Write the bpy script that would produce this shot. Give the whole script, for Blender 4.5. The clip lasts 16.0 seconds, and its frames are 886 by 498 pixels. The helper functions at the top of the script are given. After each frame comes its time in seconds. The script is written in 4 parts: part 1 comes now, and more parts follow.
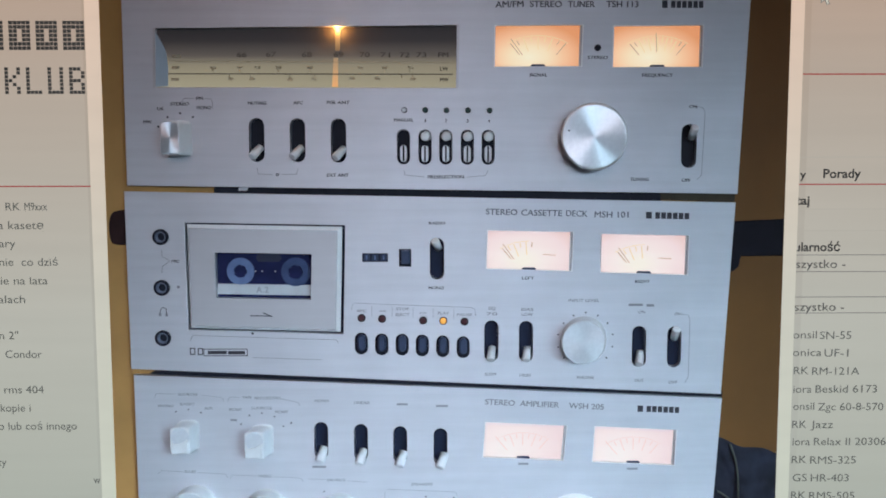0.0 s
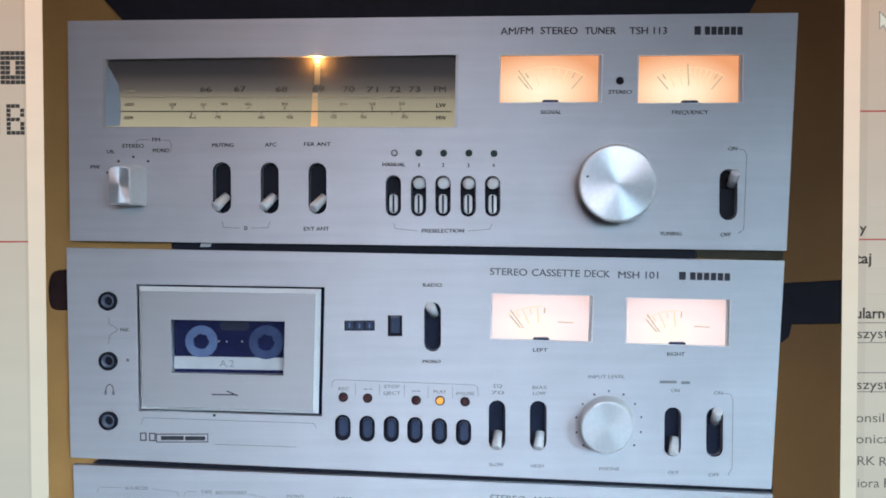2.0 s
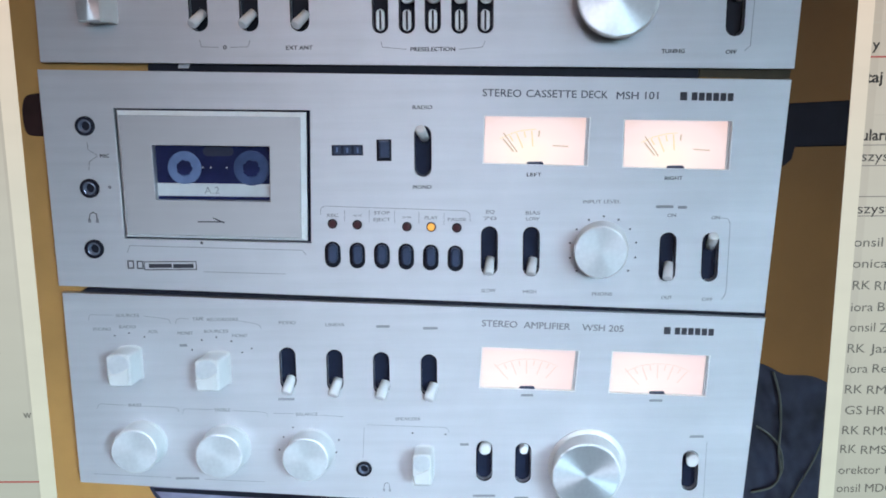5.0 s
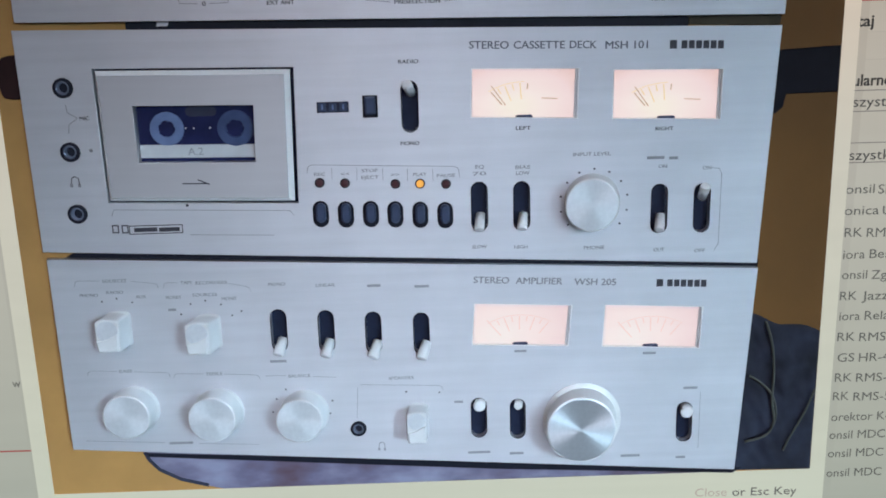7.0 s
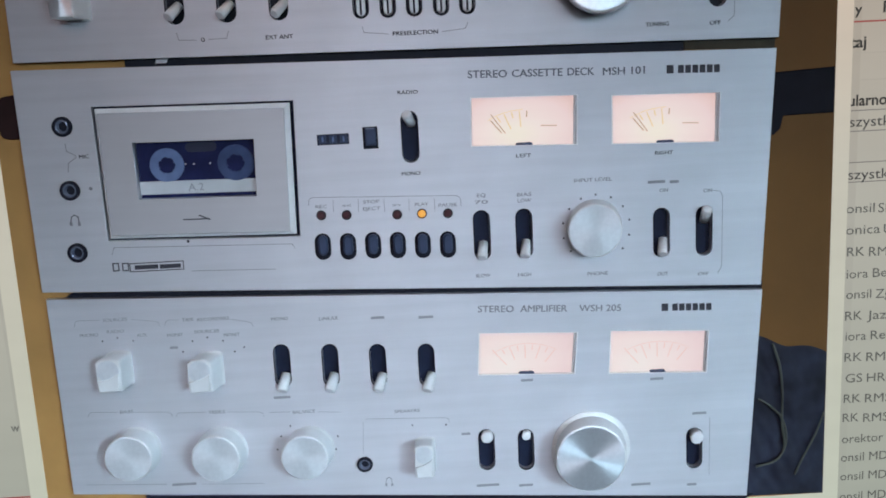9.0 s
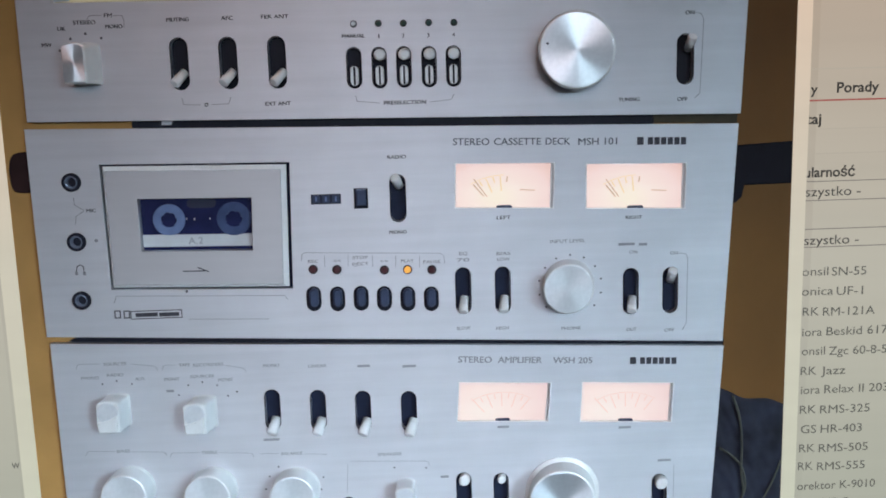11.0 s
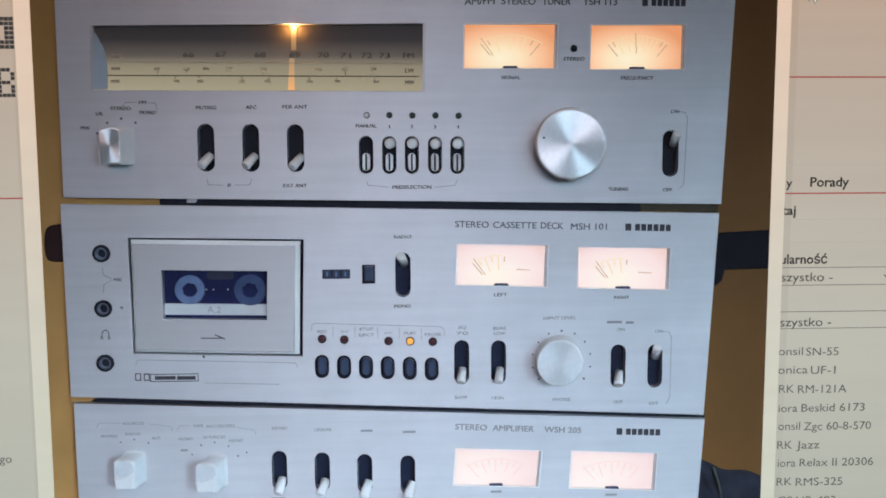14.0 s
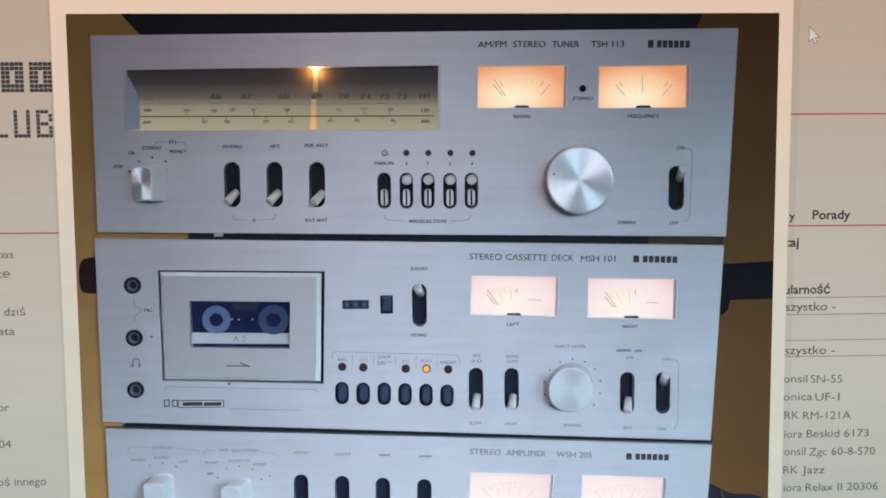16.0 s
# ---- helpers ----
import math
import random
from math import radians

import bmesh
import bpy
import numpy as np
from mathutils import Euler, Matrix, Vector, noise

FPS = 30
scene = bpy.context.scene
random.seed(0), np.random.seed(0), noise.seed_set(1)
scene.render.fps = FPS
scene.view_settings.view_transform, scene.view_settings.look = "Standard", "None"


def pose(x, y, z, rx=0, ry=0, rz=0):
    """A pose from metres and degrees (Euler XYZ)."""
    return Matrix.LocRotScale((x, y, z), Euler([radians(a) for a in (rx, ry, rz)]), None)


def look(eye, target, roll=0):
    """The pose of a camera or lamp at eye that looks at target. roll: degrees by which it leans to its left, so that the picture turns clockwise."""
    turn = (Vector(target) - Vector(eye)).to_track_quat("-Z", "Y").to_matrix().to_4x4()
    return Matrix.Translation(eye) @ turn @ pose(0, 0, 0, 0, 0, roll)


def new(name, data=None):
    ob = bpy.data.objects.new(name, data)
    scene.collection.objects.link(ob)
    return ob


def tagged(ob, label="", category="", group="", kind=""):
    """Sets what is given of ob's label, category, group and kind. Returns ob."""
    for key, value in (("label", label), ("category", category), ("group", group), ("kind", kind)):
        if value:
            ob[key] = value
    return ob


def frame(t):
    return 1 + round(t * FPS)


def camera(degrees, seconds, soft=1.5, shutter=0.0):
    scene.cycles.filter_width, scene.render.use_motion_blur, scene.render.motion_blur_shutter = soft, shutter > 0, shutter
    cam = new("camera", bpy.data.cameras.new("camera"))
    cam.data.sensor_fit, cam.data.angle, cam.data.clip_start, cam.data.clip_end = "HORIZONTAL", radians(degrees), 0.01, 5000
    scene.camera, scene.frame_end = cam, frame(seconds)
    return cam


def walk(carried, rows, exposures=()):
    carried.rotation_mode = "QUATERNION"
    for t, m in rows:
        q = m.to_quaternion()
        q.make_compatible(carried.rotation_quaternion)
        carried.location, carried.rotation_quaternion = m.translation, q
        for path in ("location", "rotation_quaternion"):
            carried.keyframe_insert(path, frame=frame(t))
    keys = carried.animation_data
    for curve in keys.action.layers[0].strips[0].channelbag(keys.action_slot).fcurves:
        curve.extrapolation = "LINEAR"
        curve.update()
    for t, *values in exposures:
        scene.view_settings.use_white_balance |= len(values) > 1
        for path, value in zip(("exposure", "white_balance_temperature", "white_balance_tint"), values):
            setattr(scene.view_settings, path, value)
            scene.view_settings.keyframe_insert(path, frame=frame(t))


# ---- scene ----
cam = camera(53.6, 16.0, soft=1.8)
PATH = [
    (0, (-0.0035, -0.2789, -0.0610), (-0.0018, -0.0797, -0.0787), -0.1),
    (0.5, (-0.0023, -0.2772, -0.0612), (-0.0012, -0.0780, -0.0782), -0.2),
    (1, (-0.0007, -0.2633, -0.0596), (0.0002, -0.0638, -0.0738), -0.1),
    (1.5, (0.0005, -0.2411, -0.0622), (0.0005, -0.0413, -0.0724), -0.1),
    (2, (-0.0001, -0.2374, -0.0616), (-0.0002, -0.0374, -0.0668), -0.1),
    (2.5, (0.0037, -0.2398, -0.0588), (0.0031, -0.0399, -0.0628), -0.2),
    (3, (0.0061, -0.2413, -0.0598), (0.0055, -0.0413, -0.0639), -0.3),
    (3.5, (0.0043, -0.2372, -0.0651), (0.0035, -0.0374, -0.0746), -0.3),
    (4, (0.0041, -0.2346, -0.0668), (0.0029, -0.0360, -0.0898), -0.2),
    (4.5, (0.0048, -0.2336, -0.0677), (0.0047, -0.0360, -0.0988), -0.3),
    (5, (0.0022, -0.2307, -0.0701), (0.0020, -0.0343, -0.1083), -0.4),
    (5.2, (0.0014, -0.2305, -0.0701), (0.0018, -0.0347, -0.1109), -0.4),
    (7.3, (0.0015, -0.2274, -0.0740), (0.0046, -0.0328, -0.1202), -2.0),
    (7.5, (0.0007, -0.2262, -0.0755), (0.0043, -0.0312, -0.1196), -2.3),
    (8, (-0.0007, -0.2265, -0.0752), (0.0027, -0.0312, -0.1180), -2.9),
    (8.5, (0.0008, -0.2274, -0.0745), (0.0031, -0.0318, -0.1158), -3.3),
    (8.7, (-0.0016, -0.2276, -0.0764), (0.0022, -0.0315, -0.1153), -3.3),
    (10.8, (-0.0025, -0.2399, -0.0661), (0.0059, -0.0427, -0.0985), -1.8),
    (11, (-0.0024, -0.2419, -0.0644), (0.0069, -0.0447, -0.0963), -1.6),
    (11.5, (-0.0022, -0.2445, -0.0625), (0.0080, -0.0470, -0.0921), -1.2),
    (12, (-0.0030, -0.2464, -0.0615), (0.0082, -0.0487, -0.0896), -0.7),
    (12.5, (-0.0036, -0.2475, -0.0600), (0.0083, -0.0497, -0.0871), -0.4),
    (13, (-0.0057, -0.2514, -0.0579), (0.0059, -0.0532, -0.0827), -0.3),
    (13.5, (-0.0046, -0.2550, -0.0558), (0.0060, -0.0566, -0.0790), -0.2),
    (14, (-0.0040, -0.2593, -0.0546), (0.0059, -0.0606, -0.0751), -0.2),
    (14.5, (-0.0051, -0.2652, -0.0516), (0.0037, -0.0663, -0.0710), -0.1),
    (15, (-0.0043, -0.2688, -0.0504), (0.0034, -0.0698, -0.0689), -0.2),
    (15.5, (-0.0044, -0.2708, -0.0491), (0.0023, -0.0717, -0.0667), -0.2),
    (16, (-0.0039, -0.2701, -0.0495), (0.0022, -0.0709, -0.0658), -0.4),
]
EXPOSURES = [
    (0.0, -0.20, 6500, 10), (1.5, -0.07, 6550, 10), (2.0, 0.05, 6500, 9), (2.5, 0.06, 6350, 8), (3.0, -0.01, 5900, 7), (3.5, -0.67, 5750, 4), (4.0, -0.46, 6100, 5), (4.5, -0.32, 6500, 7),
    (5.0, 0.02, 6600, 9), (7.5, -0.31, 6750, 12), (8.5, -0.35, 6750, 12), (11.0, -0.21, 7000, 12), (12.5, -0.07, 6850, 12), (14.0, -0.10, 6700, 11), (16.0, -0.10, 6600, 11),
]
walk(cam, [(t, look(eye, target, roll)) for t, eye, target, roll in PATH], EXPOSURES)

# ---- light ----
world = bpy.data.worlds.new("room_air")
scene.world = world
world.use_nodes = True
world.node_tree.nodes["Background"].inputs[0].default_value = (0.55, 0.58, 0.65, 1)
world.node_tree.nodes["Background"].inputs[1].default_value = 0.25


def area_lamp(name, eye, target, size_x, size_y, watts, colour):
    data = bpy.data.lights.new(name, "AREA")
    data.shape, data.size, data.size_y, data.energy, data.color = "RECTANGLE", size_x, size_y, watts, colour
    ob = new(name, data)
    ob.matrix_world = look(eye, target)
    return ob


# Unseen cool lamp added in front; narrow spread pools it low on the stack.
cool_front_light = area_lamp("cool_front_fill", (0.03, -1.12, 0.10), (-0.005, 0.0, -0.262), 0.50, 0.18, 0.285, (0.65, 0.80, 1.0))
cool_front_light.data.spread = radians(30)
# Unseen cool lamp added at the right, aimed at the lower panels.
cool_side_light = area_lamp("cool_side_fill", (0.50, -0.85, 0.02), (-0.06, 0.0, -0.26), 0.26, 0.20, 0.32, (0.54, 0.80, 1.0))
cool_side_light.data.spread = radians(25)
# Unseen warm lamp added above to tint the upper panels.
warm_top_light = area_lamp("warm_top_fill", (-0.12, -1.05, 0.46), (0.02, 0.0, -0.23), 0.50, 0.40, 0.31, (1.0, 0.67, 0.62))
warm_top_light.data.spread = radians(46)

pointer_lamp = bpy.data.lights.new("pointer_lamp", "POINT")
pointer_lamp.energy, pointer_lamp.color, pointer_lamp.shadow_soft_size = 0.009, (1.0, 0.45, 0.10), 0.0008
new("pointer_lamp", pointer_lamp).location = ((-34.00, -16.50)[0] * 0.00099, -0.0025, (-34.00, -16.50)[1] * 0.00099 - 0.0009)

# ---- materials ----


def material(name):
    m = bpy.data.materials.new(name)
    m.use_nodes = True
    t = m.node_tree
    return m, t, t.nodes["Principled BSDF"]


def noise_node(t, scale, stretch=(1, 1, 1), detail=4.0, coords="Object"):
    co = t.nodes.new("ShaderNodeTexCoord")
    mp = t.nodes.new("ShaderNodeMapping")
    mp.inputs["Scale"].default_value = stretch
    n = t.nodes.new("ShaderNodeTexNoise")
    n.inputs["Scale"].default_value, n.inputs["Detail"].default_value = scale, detail
    t.links.new(co.outputs[coords], mp.inputs[0])
    t.links.new(mp.outputs[0], n.inputs["Vector"])
    return n


def ramp_node(t, source, stops):
    r = t.nodes.new("ShaderNodeValToRGB")
    while len(r.color_ramp.elements) < len(stops):
        r.color_ramp.elements.new(0.5)
    for e, (p, c) in zip(r.color_ramp.elements, stops):
        e.position, e.color = p, (*c, 1)
    t.links.new(source, r.inputs[0])
    return r


def grained(name, colour, rough=0.5, metal=0.0, vary=0.12, scale=60.0, stretch=(1, 1, 1), bump=0.0, aniso=0.0, gloss=0.5):
    """A surface with grain and larger blotches of its own colour."""
    m, t, b = material(name)
    fine, broad = noise_node(t, scale, stretch), noise_node(t, scale * 0.12, (1, 1, 1), 3.0)
    mix = t.nodes.new("ShaderNodeMath")
    mix.operation = "ADD"
    t.links.new(fine.outputs["Fac"], mix.inputs[0])
    t.links.new(broad.outputs["Fac"], mix.inputs[1])
    half = t.nodes.new("ShaderNodeMath")
    half.operation, half.inputs[1].default_value = "MULTIPLY", 0.5
    t.links.new(mix.outputs[0], half.inputs[0])
    lo, hi = tuple(c * (1 - vary) for c in colour), tuple(min(1.0, c * (1 + vary)) for c in colour)
    r = ramp_node(t, half.outputs[0], [(0.3, lo), (0.7, hi)])
    t.links.new(r.outputs[0], b.inputs["Base Color"])
    b.inputs["Roughness"].default_value, b.inputs["Metallic"].default_value = rough, metal
    b.inputs["Specular IOR Level"].default_value = gloss
    if aniso:
        b.inputs["Anisotropic"].default_value = aniso
        across = t.nodes.new("ShaderNodeCombineXYZ")
        across.inputs[2].default_value = 1.0
        t.links.new(across.outputs[0], b.inputs["Tangent"])
    if bump:
        k = t.nodes.new("ShaderNodeBump")
        k.inputs["Strength"].default_value, k.inputs["Distance"].default_value = bump, 0.0002
        t.links.new(fine.outputs["Fac"], k.inputs["Height"])
        t.links.new(k.outputs[0], b.inputs["Normal"])
    return m


def spun(name, colour, rough=0.3, metal=1.0, aniso=0.85):
    """Turned aluminium: rings round the axis give fan-shaped shine."""
    m, t, b = material(name)
    tan = t.nodes.new("ShaderNodeTangent")
    tan.direction_type, tan.axis = "RADIAL", "Y"
    t.links.new(tan.outputs[0], b.inputs["Tangent"])
    n = noise_node(t, 900.0, (1, 1, 1), 2.0)
    r = ramp_node(t, n.outputs["Fac"], [(0.3, tuple(c * 0.93 for c in colour)), (0.7, colour)])
    t.links.new(r.outputs[0], b.inputs["Base Color"])
    b.inputs["Metallic"].default_value, b.inputs["Roughness"].default_value = metal, rough
    b.inputs["Anisotropic"].default_value = aniso
    return m


def glowing(name, stops, strength, axis=(0.0, 0.0, 1.0), shift=0.5, radial=False, bulb=(0.0, 0.0, 0.0)):
    """A lit screen or lamp: its colour runs along an axis of the object, or out from the bulb behind it."""
    m, t, b = material(name)
    co = t.nodes.new("ShaderNodeTexCoord")
    dot = t.nodes.new("ShaderNodeVectorMath")
    if radial:
        dot.operation = "MULTIPLY"
        dot.inputs[1].default_value = axis
        length = t.nodes.new("ShaderNodeVectorMath")
        length.operation = "LENGTH"
        t.links.new(dot.outputs[0], length.inputs[0])
        value = length.outputs["Value"]
    else:
        dot.operation = "DOT_PRODUCT"
        dot.inputs[1].default_value = axis
        value = dot.outputs["Value"]
    away = t.nodes.new("ShaderNodeVectorMath")
    away.operation, away.inputs[1].default_value = "SUBTRACT", bulb
    t.links.new(co.outputs["Object"], away.inputs[0])
    t.links.new(away.outputs[0], dot.inputs[0])
    add = t.nodes.new("ShaderNodeMath")
    add.operation, add.inputs[1].default_value = "ADD", shift
    t.links.new(value, add.inputs[0])
    r = ramp_node(t, add.outputs[0], stops)
    grain = noise_node(t, 140.0, (0.05, 1, 1), 3.0)
    level = t.nodes.new("ShaderNodeMath")
    level.operation, level.inputs[1].default_value, level.inputs[2].default_value = "MULTIPLY_ADD", strength * 0.14, strength * 0.93
    t.links.new(grain.outputs["Fac"], level.inputs[0])
    t.links.new(r.outputs[0], b.inputs["Emission Color"])
    t.links.new(level.outputs[0], b.inputs["Emission Strength"])
    b.inputs["Base Color"].default_value = (0.02, 0.02, 0.02, 1)
    b.inputs["Roughness"].default_value = 0.6
    return m


ALU = grained("brushed_aluminium", (0.68, 0.69, 0.73), 0.45, 0.38, 0.08, 500.0, (0.05, 1, 1), 0.06, 0.7)
ALU_DOOR = grained("satin_aluminium", (0.60, 0.60, 0.62), 0.45, 0.35, 0.04, 500.0, (0.05, 1, 1), 0.05, 0.65)
ALU_EDGE = grained("polished_edge", (0.95, 0.95, 0.95), 0.3, 0.0, 0.04, 300.0)
SPUN = spun("turned_aluminium", (0.84, 0.84, 0.86), 0.36, 0.65)
SPUN_PALE = spun("pale_turned_aluminium", (0.80, 0.83, 0.86), 0.46, 0.3, 0.6)
SPUN_BLUE = spun("satin_turned_aluminium", (0.72, 0.76, 0.80), 0.45, 0.6)
KNOB_SIDE = grained("pale_knob_metal", (0.84, 0.85, 0.85), 0.35, 0.05, 0.05, 400.0)
LEVER = grained("white_lever", (0.90, 0.91, 0.92), 0.3, 0.0, 0.05, 400.0)
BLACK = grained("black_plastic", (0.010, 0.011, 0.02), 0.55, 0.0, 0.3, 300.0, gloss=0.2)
SLEEVE = grained("steel_sleeve", (0.24, 0.28, 0.38), 0.25, 0.5, 0.15, 300.0)
NAVY_BLACK = grained("navy_black_chassis", (0.012, 0.018, 0.042), 0.6, 0.0, 0.3, 300.0, gloss=0.2)
OLIVE_SHADE = grained("shaded_olive_gap", (0.045, 0.034, 0.016), 0.7, 0.0, 0.3, 200.0)
NAVY = grained("navy_plastic", (0.03, 0.035, 0.06), 0.55, 0.0, 0.25, 300.0, gloss=0.2)
KEY_TOP = grained("blue_grey_key", (0.050, 0.068, 0.125), 0.5, 0.0, 0.2, 300.0, gloss=0.25)
INK = grained("grey_print", (0.045, 0.045, 0.06), 0.7, 0.0, 0.3, 900.0)
INK_MID = grained("blue_grey_print", (0.10, 0.11, 0.14), 0.7, 0.0, 0.3, 900.0)
# Ink lightened to carry the pale haze over the amplifier's print.
INK_FAINT = grained("washed_out_print", (0.33, 0.34, 0.37), 0.7, 0.0, 0.2, 900.0)
INK_PALE = grained("faint_print", (0.28, 0.28, 0.31), 0.7, 0.0, 0.2, 900.0)
OCHRE = grained("ochre_wall_paint", (0.48, 0.255, 0.078), 0.8, 0.0, 0.22, 60.0, (1, 1, 1), 0.1)
# Brown that carries the wall's shading right of the stack.
OCHRE_SHADED = grained("shaded_ochre_paint", (0.17, 0.072, 0.010), 0.7, 0.0, 0.3, 30.0)
ARMREST = grained("dark_brown_armrest", (0.028, 0.012, 0.012), 0.6, 0.0, 0.3, 200.0, gloss=0.15)
ARM_BLUE = grained("blue_black_armrest", (0.008, 0.008, 0.014), 0.6, 0.0, 0.3, 200.0, gloss=0.15)
CLOTH = grained("blue_black_cloth", (0.016, 0.020, 0.036), 0.85, 0.0, 0.9, 160.0, (1, 1, 1), 0.4)
m, t, b = material("mottled_seat")
n = noise_node(t, 75.0, (0.5, 1, 1), 5.0)
r = ramp_node(t, n.outputs["Fac"], [(0.35, (0.10, 0.05, 0.06)), (0.5, (0.16, 0.14, 0.22)), (0.65, (0.30, 0.30, 0.42))])
t.links.new(r.outputs[0], b.inputs["Base Color"])
b.inputs["Roughness"].default_value = 0.5
SEAT = m
CABLE = grained("grey_cable", (0.075, 0.08, 0.065), 0.5, 0.0, 0.2, 300.0)
TAPE = grained("blue_cassette_shell", (0.016, 0.020, 0.070), 0.6, 0.0, 0.6, 150.0, gloss=0.1)
REEL = grained("clear_blue_reel", (0.15, 0.21, 0.38), 0.6, 0.0, 0.35, 200.0, gloss=0.1)
REEL_DARK = grained("smoky_blue_reel", (0.06, 0.085, 0.18), 0.6, 0.0, 0.4, 200.0, gloss=0.1)
LABEL = grained("white_cassette_label", (0.62, 0.64, 0.66), 0.6, 0.0, 0.1, 200.0)
LED_OFF = grained("dark_green_led", (0.03, 0.07, 0.06), 0.4, 0.0, 0.2, 300.0, gloss=0.3)
LED_RED = grained("dark_red_led", (0.09, 0.030, 0.035), 0.4, 0.0, 0.2, 300.0, gloss=0.3)
LED_CLEAR = grained("clear_led", (0.75, 0.77, 0.78), 0.2, 0.0, 0.1, 300.0)
# Bluish glow on the recess wall is put into this base colour.
DIAL_SIDE = grained("blue_lit_side", (0.36, 0.44, 0.52), 0.5, 0.0, 0.12, 200.0)
PLASTER = grained("room_plaster", (0.40, 0.39, 0.39), 0.9, 0.0, 0.08, 6.0, (1, 1, 1), 0.1)
SCALE_PRINT = grained("brown_scale_print", (0.50, 0.41, 0.27), 0.7, 0.0, 0.2, 900.0)
# Meter print and needles get a glow of their own so they don't show black.
METER_INK = glowing("meter_print", [(0.0, (0.52, 0.38, 0.26)), (1.0, (0.52, 0.38, 0.26))], 1.0)
METER_FAINT = glowing("faint_meter_print", [(0.0, (0.92, 0.73, 0.71)), (1.0, (0.92, 0.73, 0.71))], 1.0)
METER_YELLOW = glowing("yellow_meter_print", [(0.0, (0.86, 0.72, 0.40)), (1.0, (0.86, 0.72, 0.40))], 1.0)
SCALE_DARK = grained("dark_scale_print", (0.08, 0.065, 0.05), 0.7, 0.0, 0.2, 900.0)
AMBER = glowing("amber_light", [(0.0, (1.0, 0.42, 0.06)), (1.0, (1.0, 0.55, 0.12))], 1.1)
POINTER = glowing("lit_pointer", [(0.0, (0.22, 0.13, 0.07)), (0.6, (0.62, 0.34, 0.12)), (0.85, (1.0, 0.58, 0.18)), (1.0, (1.0, 0.72, 0.30))], 1.0, (0, 0, 125.0), 0.5)
POINTER_LOW = glowing("lit_pointer_foot", [(0.0, (0.90, 0.44, 0.16)), (0.4, (0.66, 0.38, 0.18)), (1.0, (0.40, 0.27, 0.15))], 1.0, (0, 0, 110.0), 0.5)
PAGE = glowing("lit_page", [(0.0, (0.36, 0.42, 0.36)), (0.45, (0.49, 0.49, 0.43)), (0.70, (0.48, 0.41, 0.34)), (0.9, (0.51, 0.35, 0.26))], 1.04, (0, 0, 3.6), 0.5)
PAGE_DROP_SHADOW = glowing("lit_page_drop_shadow", [(0.0, (0.37, 0.435, 0.37)), (0.45, (0.47, 0.47, 0.415)), (0.70, (0.46, 0.395, 0.325)), (0.9, (0.49, 0.34, 0.25))], 1.0, (0, 0, 3.6), 0.5)
MOUNT = glowing("lit_white_mount", [(0.0, (0.60, 0.68, 0.57)), (0.5, (0.64, 0.63, 0.54)), (1.0, (0.84, 0.60, 0.46))], 1.0, (0, 0, 4.4), 0.5)
PAGE_INK = glowing("page_ink", [(0.0, (0.035, 0.038, 0.035)), (1.0, (0.025, 0.022, 0.022))], 1.0)
PAGE_GREY = glowing("page_grey_ink", [(0.0, (0.095, 0.11, 0.095)), (1.0, (0.075, 0.075, 0.07))], 1.0)
PAGE_RULE = glowing("page_grey_rule", [(0.0, (0.18, 0.18, 0.17)), (1.0, (0.18, 0.17, 0.16))], 1.0)
PAGE_FAINT = glowing("page_faint_rule", [(0.0, (0.48, 0.47, 0.41)), (1.0, (0.45, 0.40, 0.34))], 1.0)
PAGE_RED = glowing("page_red_rule", [(0.0, (0.36, 0.06, 0.05)), (1.0, (0.36, 0.06, 0.05))], 1.0)
METER_WARM = glowing("orange_lit_meter", [(0.0, (1.0, 0.91, 0.68)), (0.30, (1.0, 0.80, 0.54)), (0.55, (1.0, 0.60, 0.36)), (0.90, (0.84, 0.34, 0.15))], 1.0, (50.0, 0.0, 85.0), 0.0, True, (-0.0030, 0.0, -0.0036))
METER_PINK = glowing("pink_lit_meter", [(0.0, (1.0, 0.96, 0.84)), (0.34, (1.0, 0.89, 0.86)), (0.75, (0.96, 0.78, 0.79)), (1.0, (0.90, 0.66, 0.64))], 1.0, (52.0, 0.0, 80.0), 0.0, True, (-0.0022, 0.0, -0.0030))
METER_PALE = glowing("pale_pink_lit_meter", [(0.0, (1.0, 0.95, 0.95)), (0.45, (1.0, 0.87, 0.88)), (1.0, (0.92, 0.74, 0.78))], 1.0, (46.0, 0.0, 60.0), 0.0, True, (-0.0060, 0.0, -0.0030))
# The light's fall-off up the dial is put into this emission ramp.
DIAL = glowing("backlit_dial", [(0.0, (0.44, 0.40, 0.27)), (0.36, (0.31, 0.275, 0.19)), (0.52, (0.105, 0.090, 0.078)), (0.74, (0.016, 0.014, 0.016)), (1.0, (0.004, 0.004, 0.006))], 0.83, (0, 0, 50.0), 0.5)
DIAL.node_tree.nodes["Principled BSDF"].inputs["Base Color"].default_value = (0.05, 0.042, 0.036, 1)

# ---- building ----
MM = 0.001
DEPTH = 250.0
EYE_LINE = -63.0
FACE = 3.0


def lift(p, d):
    """A spot of the picture carried d millimetres out of it."""
    k = 1 - d / DEPTH
    return p[0] * k, (p[1] - EYE_LINE) * k + EYE_LINE


def spot(p, d):
    x, z = lift(p, d)
    return Vector((x * MM, -d * MM, z * MM))


def home(ob):
    place = Vector((0, 0, 0))
    while ob is not None:
        place += ob.location
        ob = ob.parent
    return place


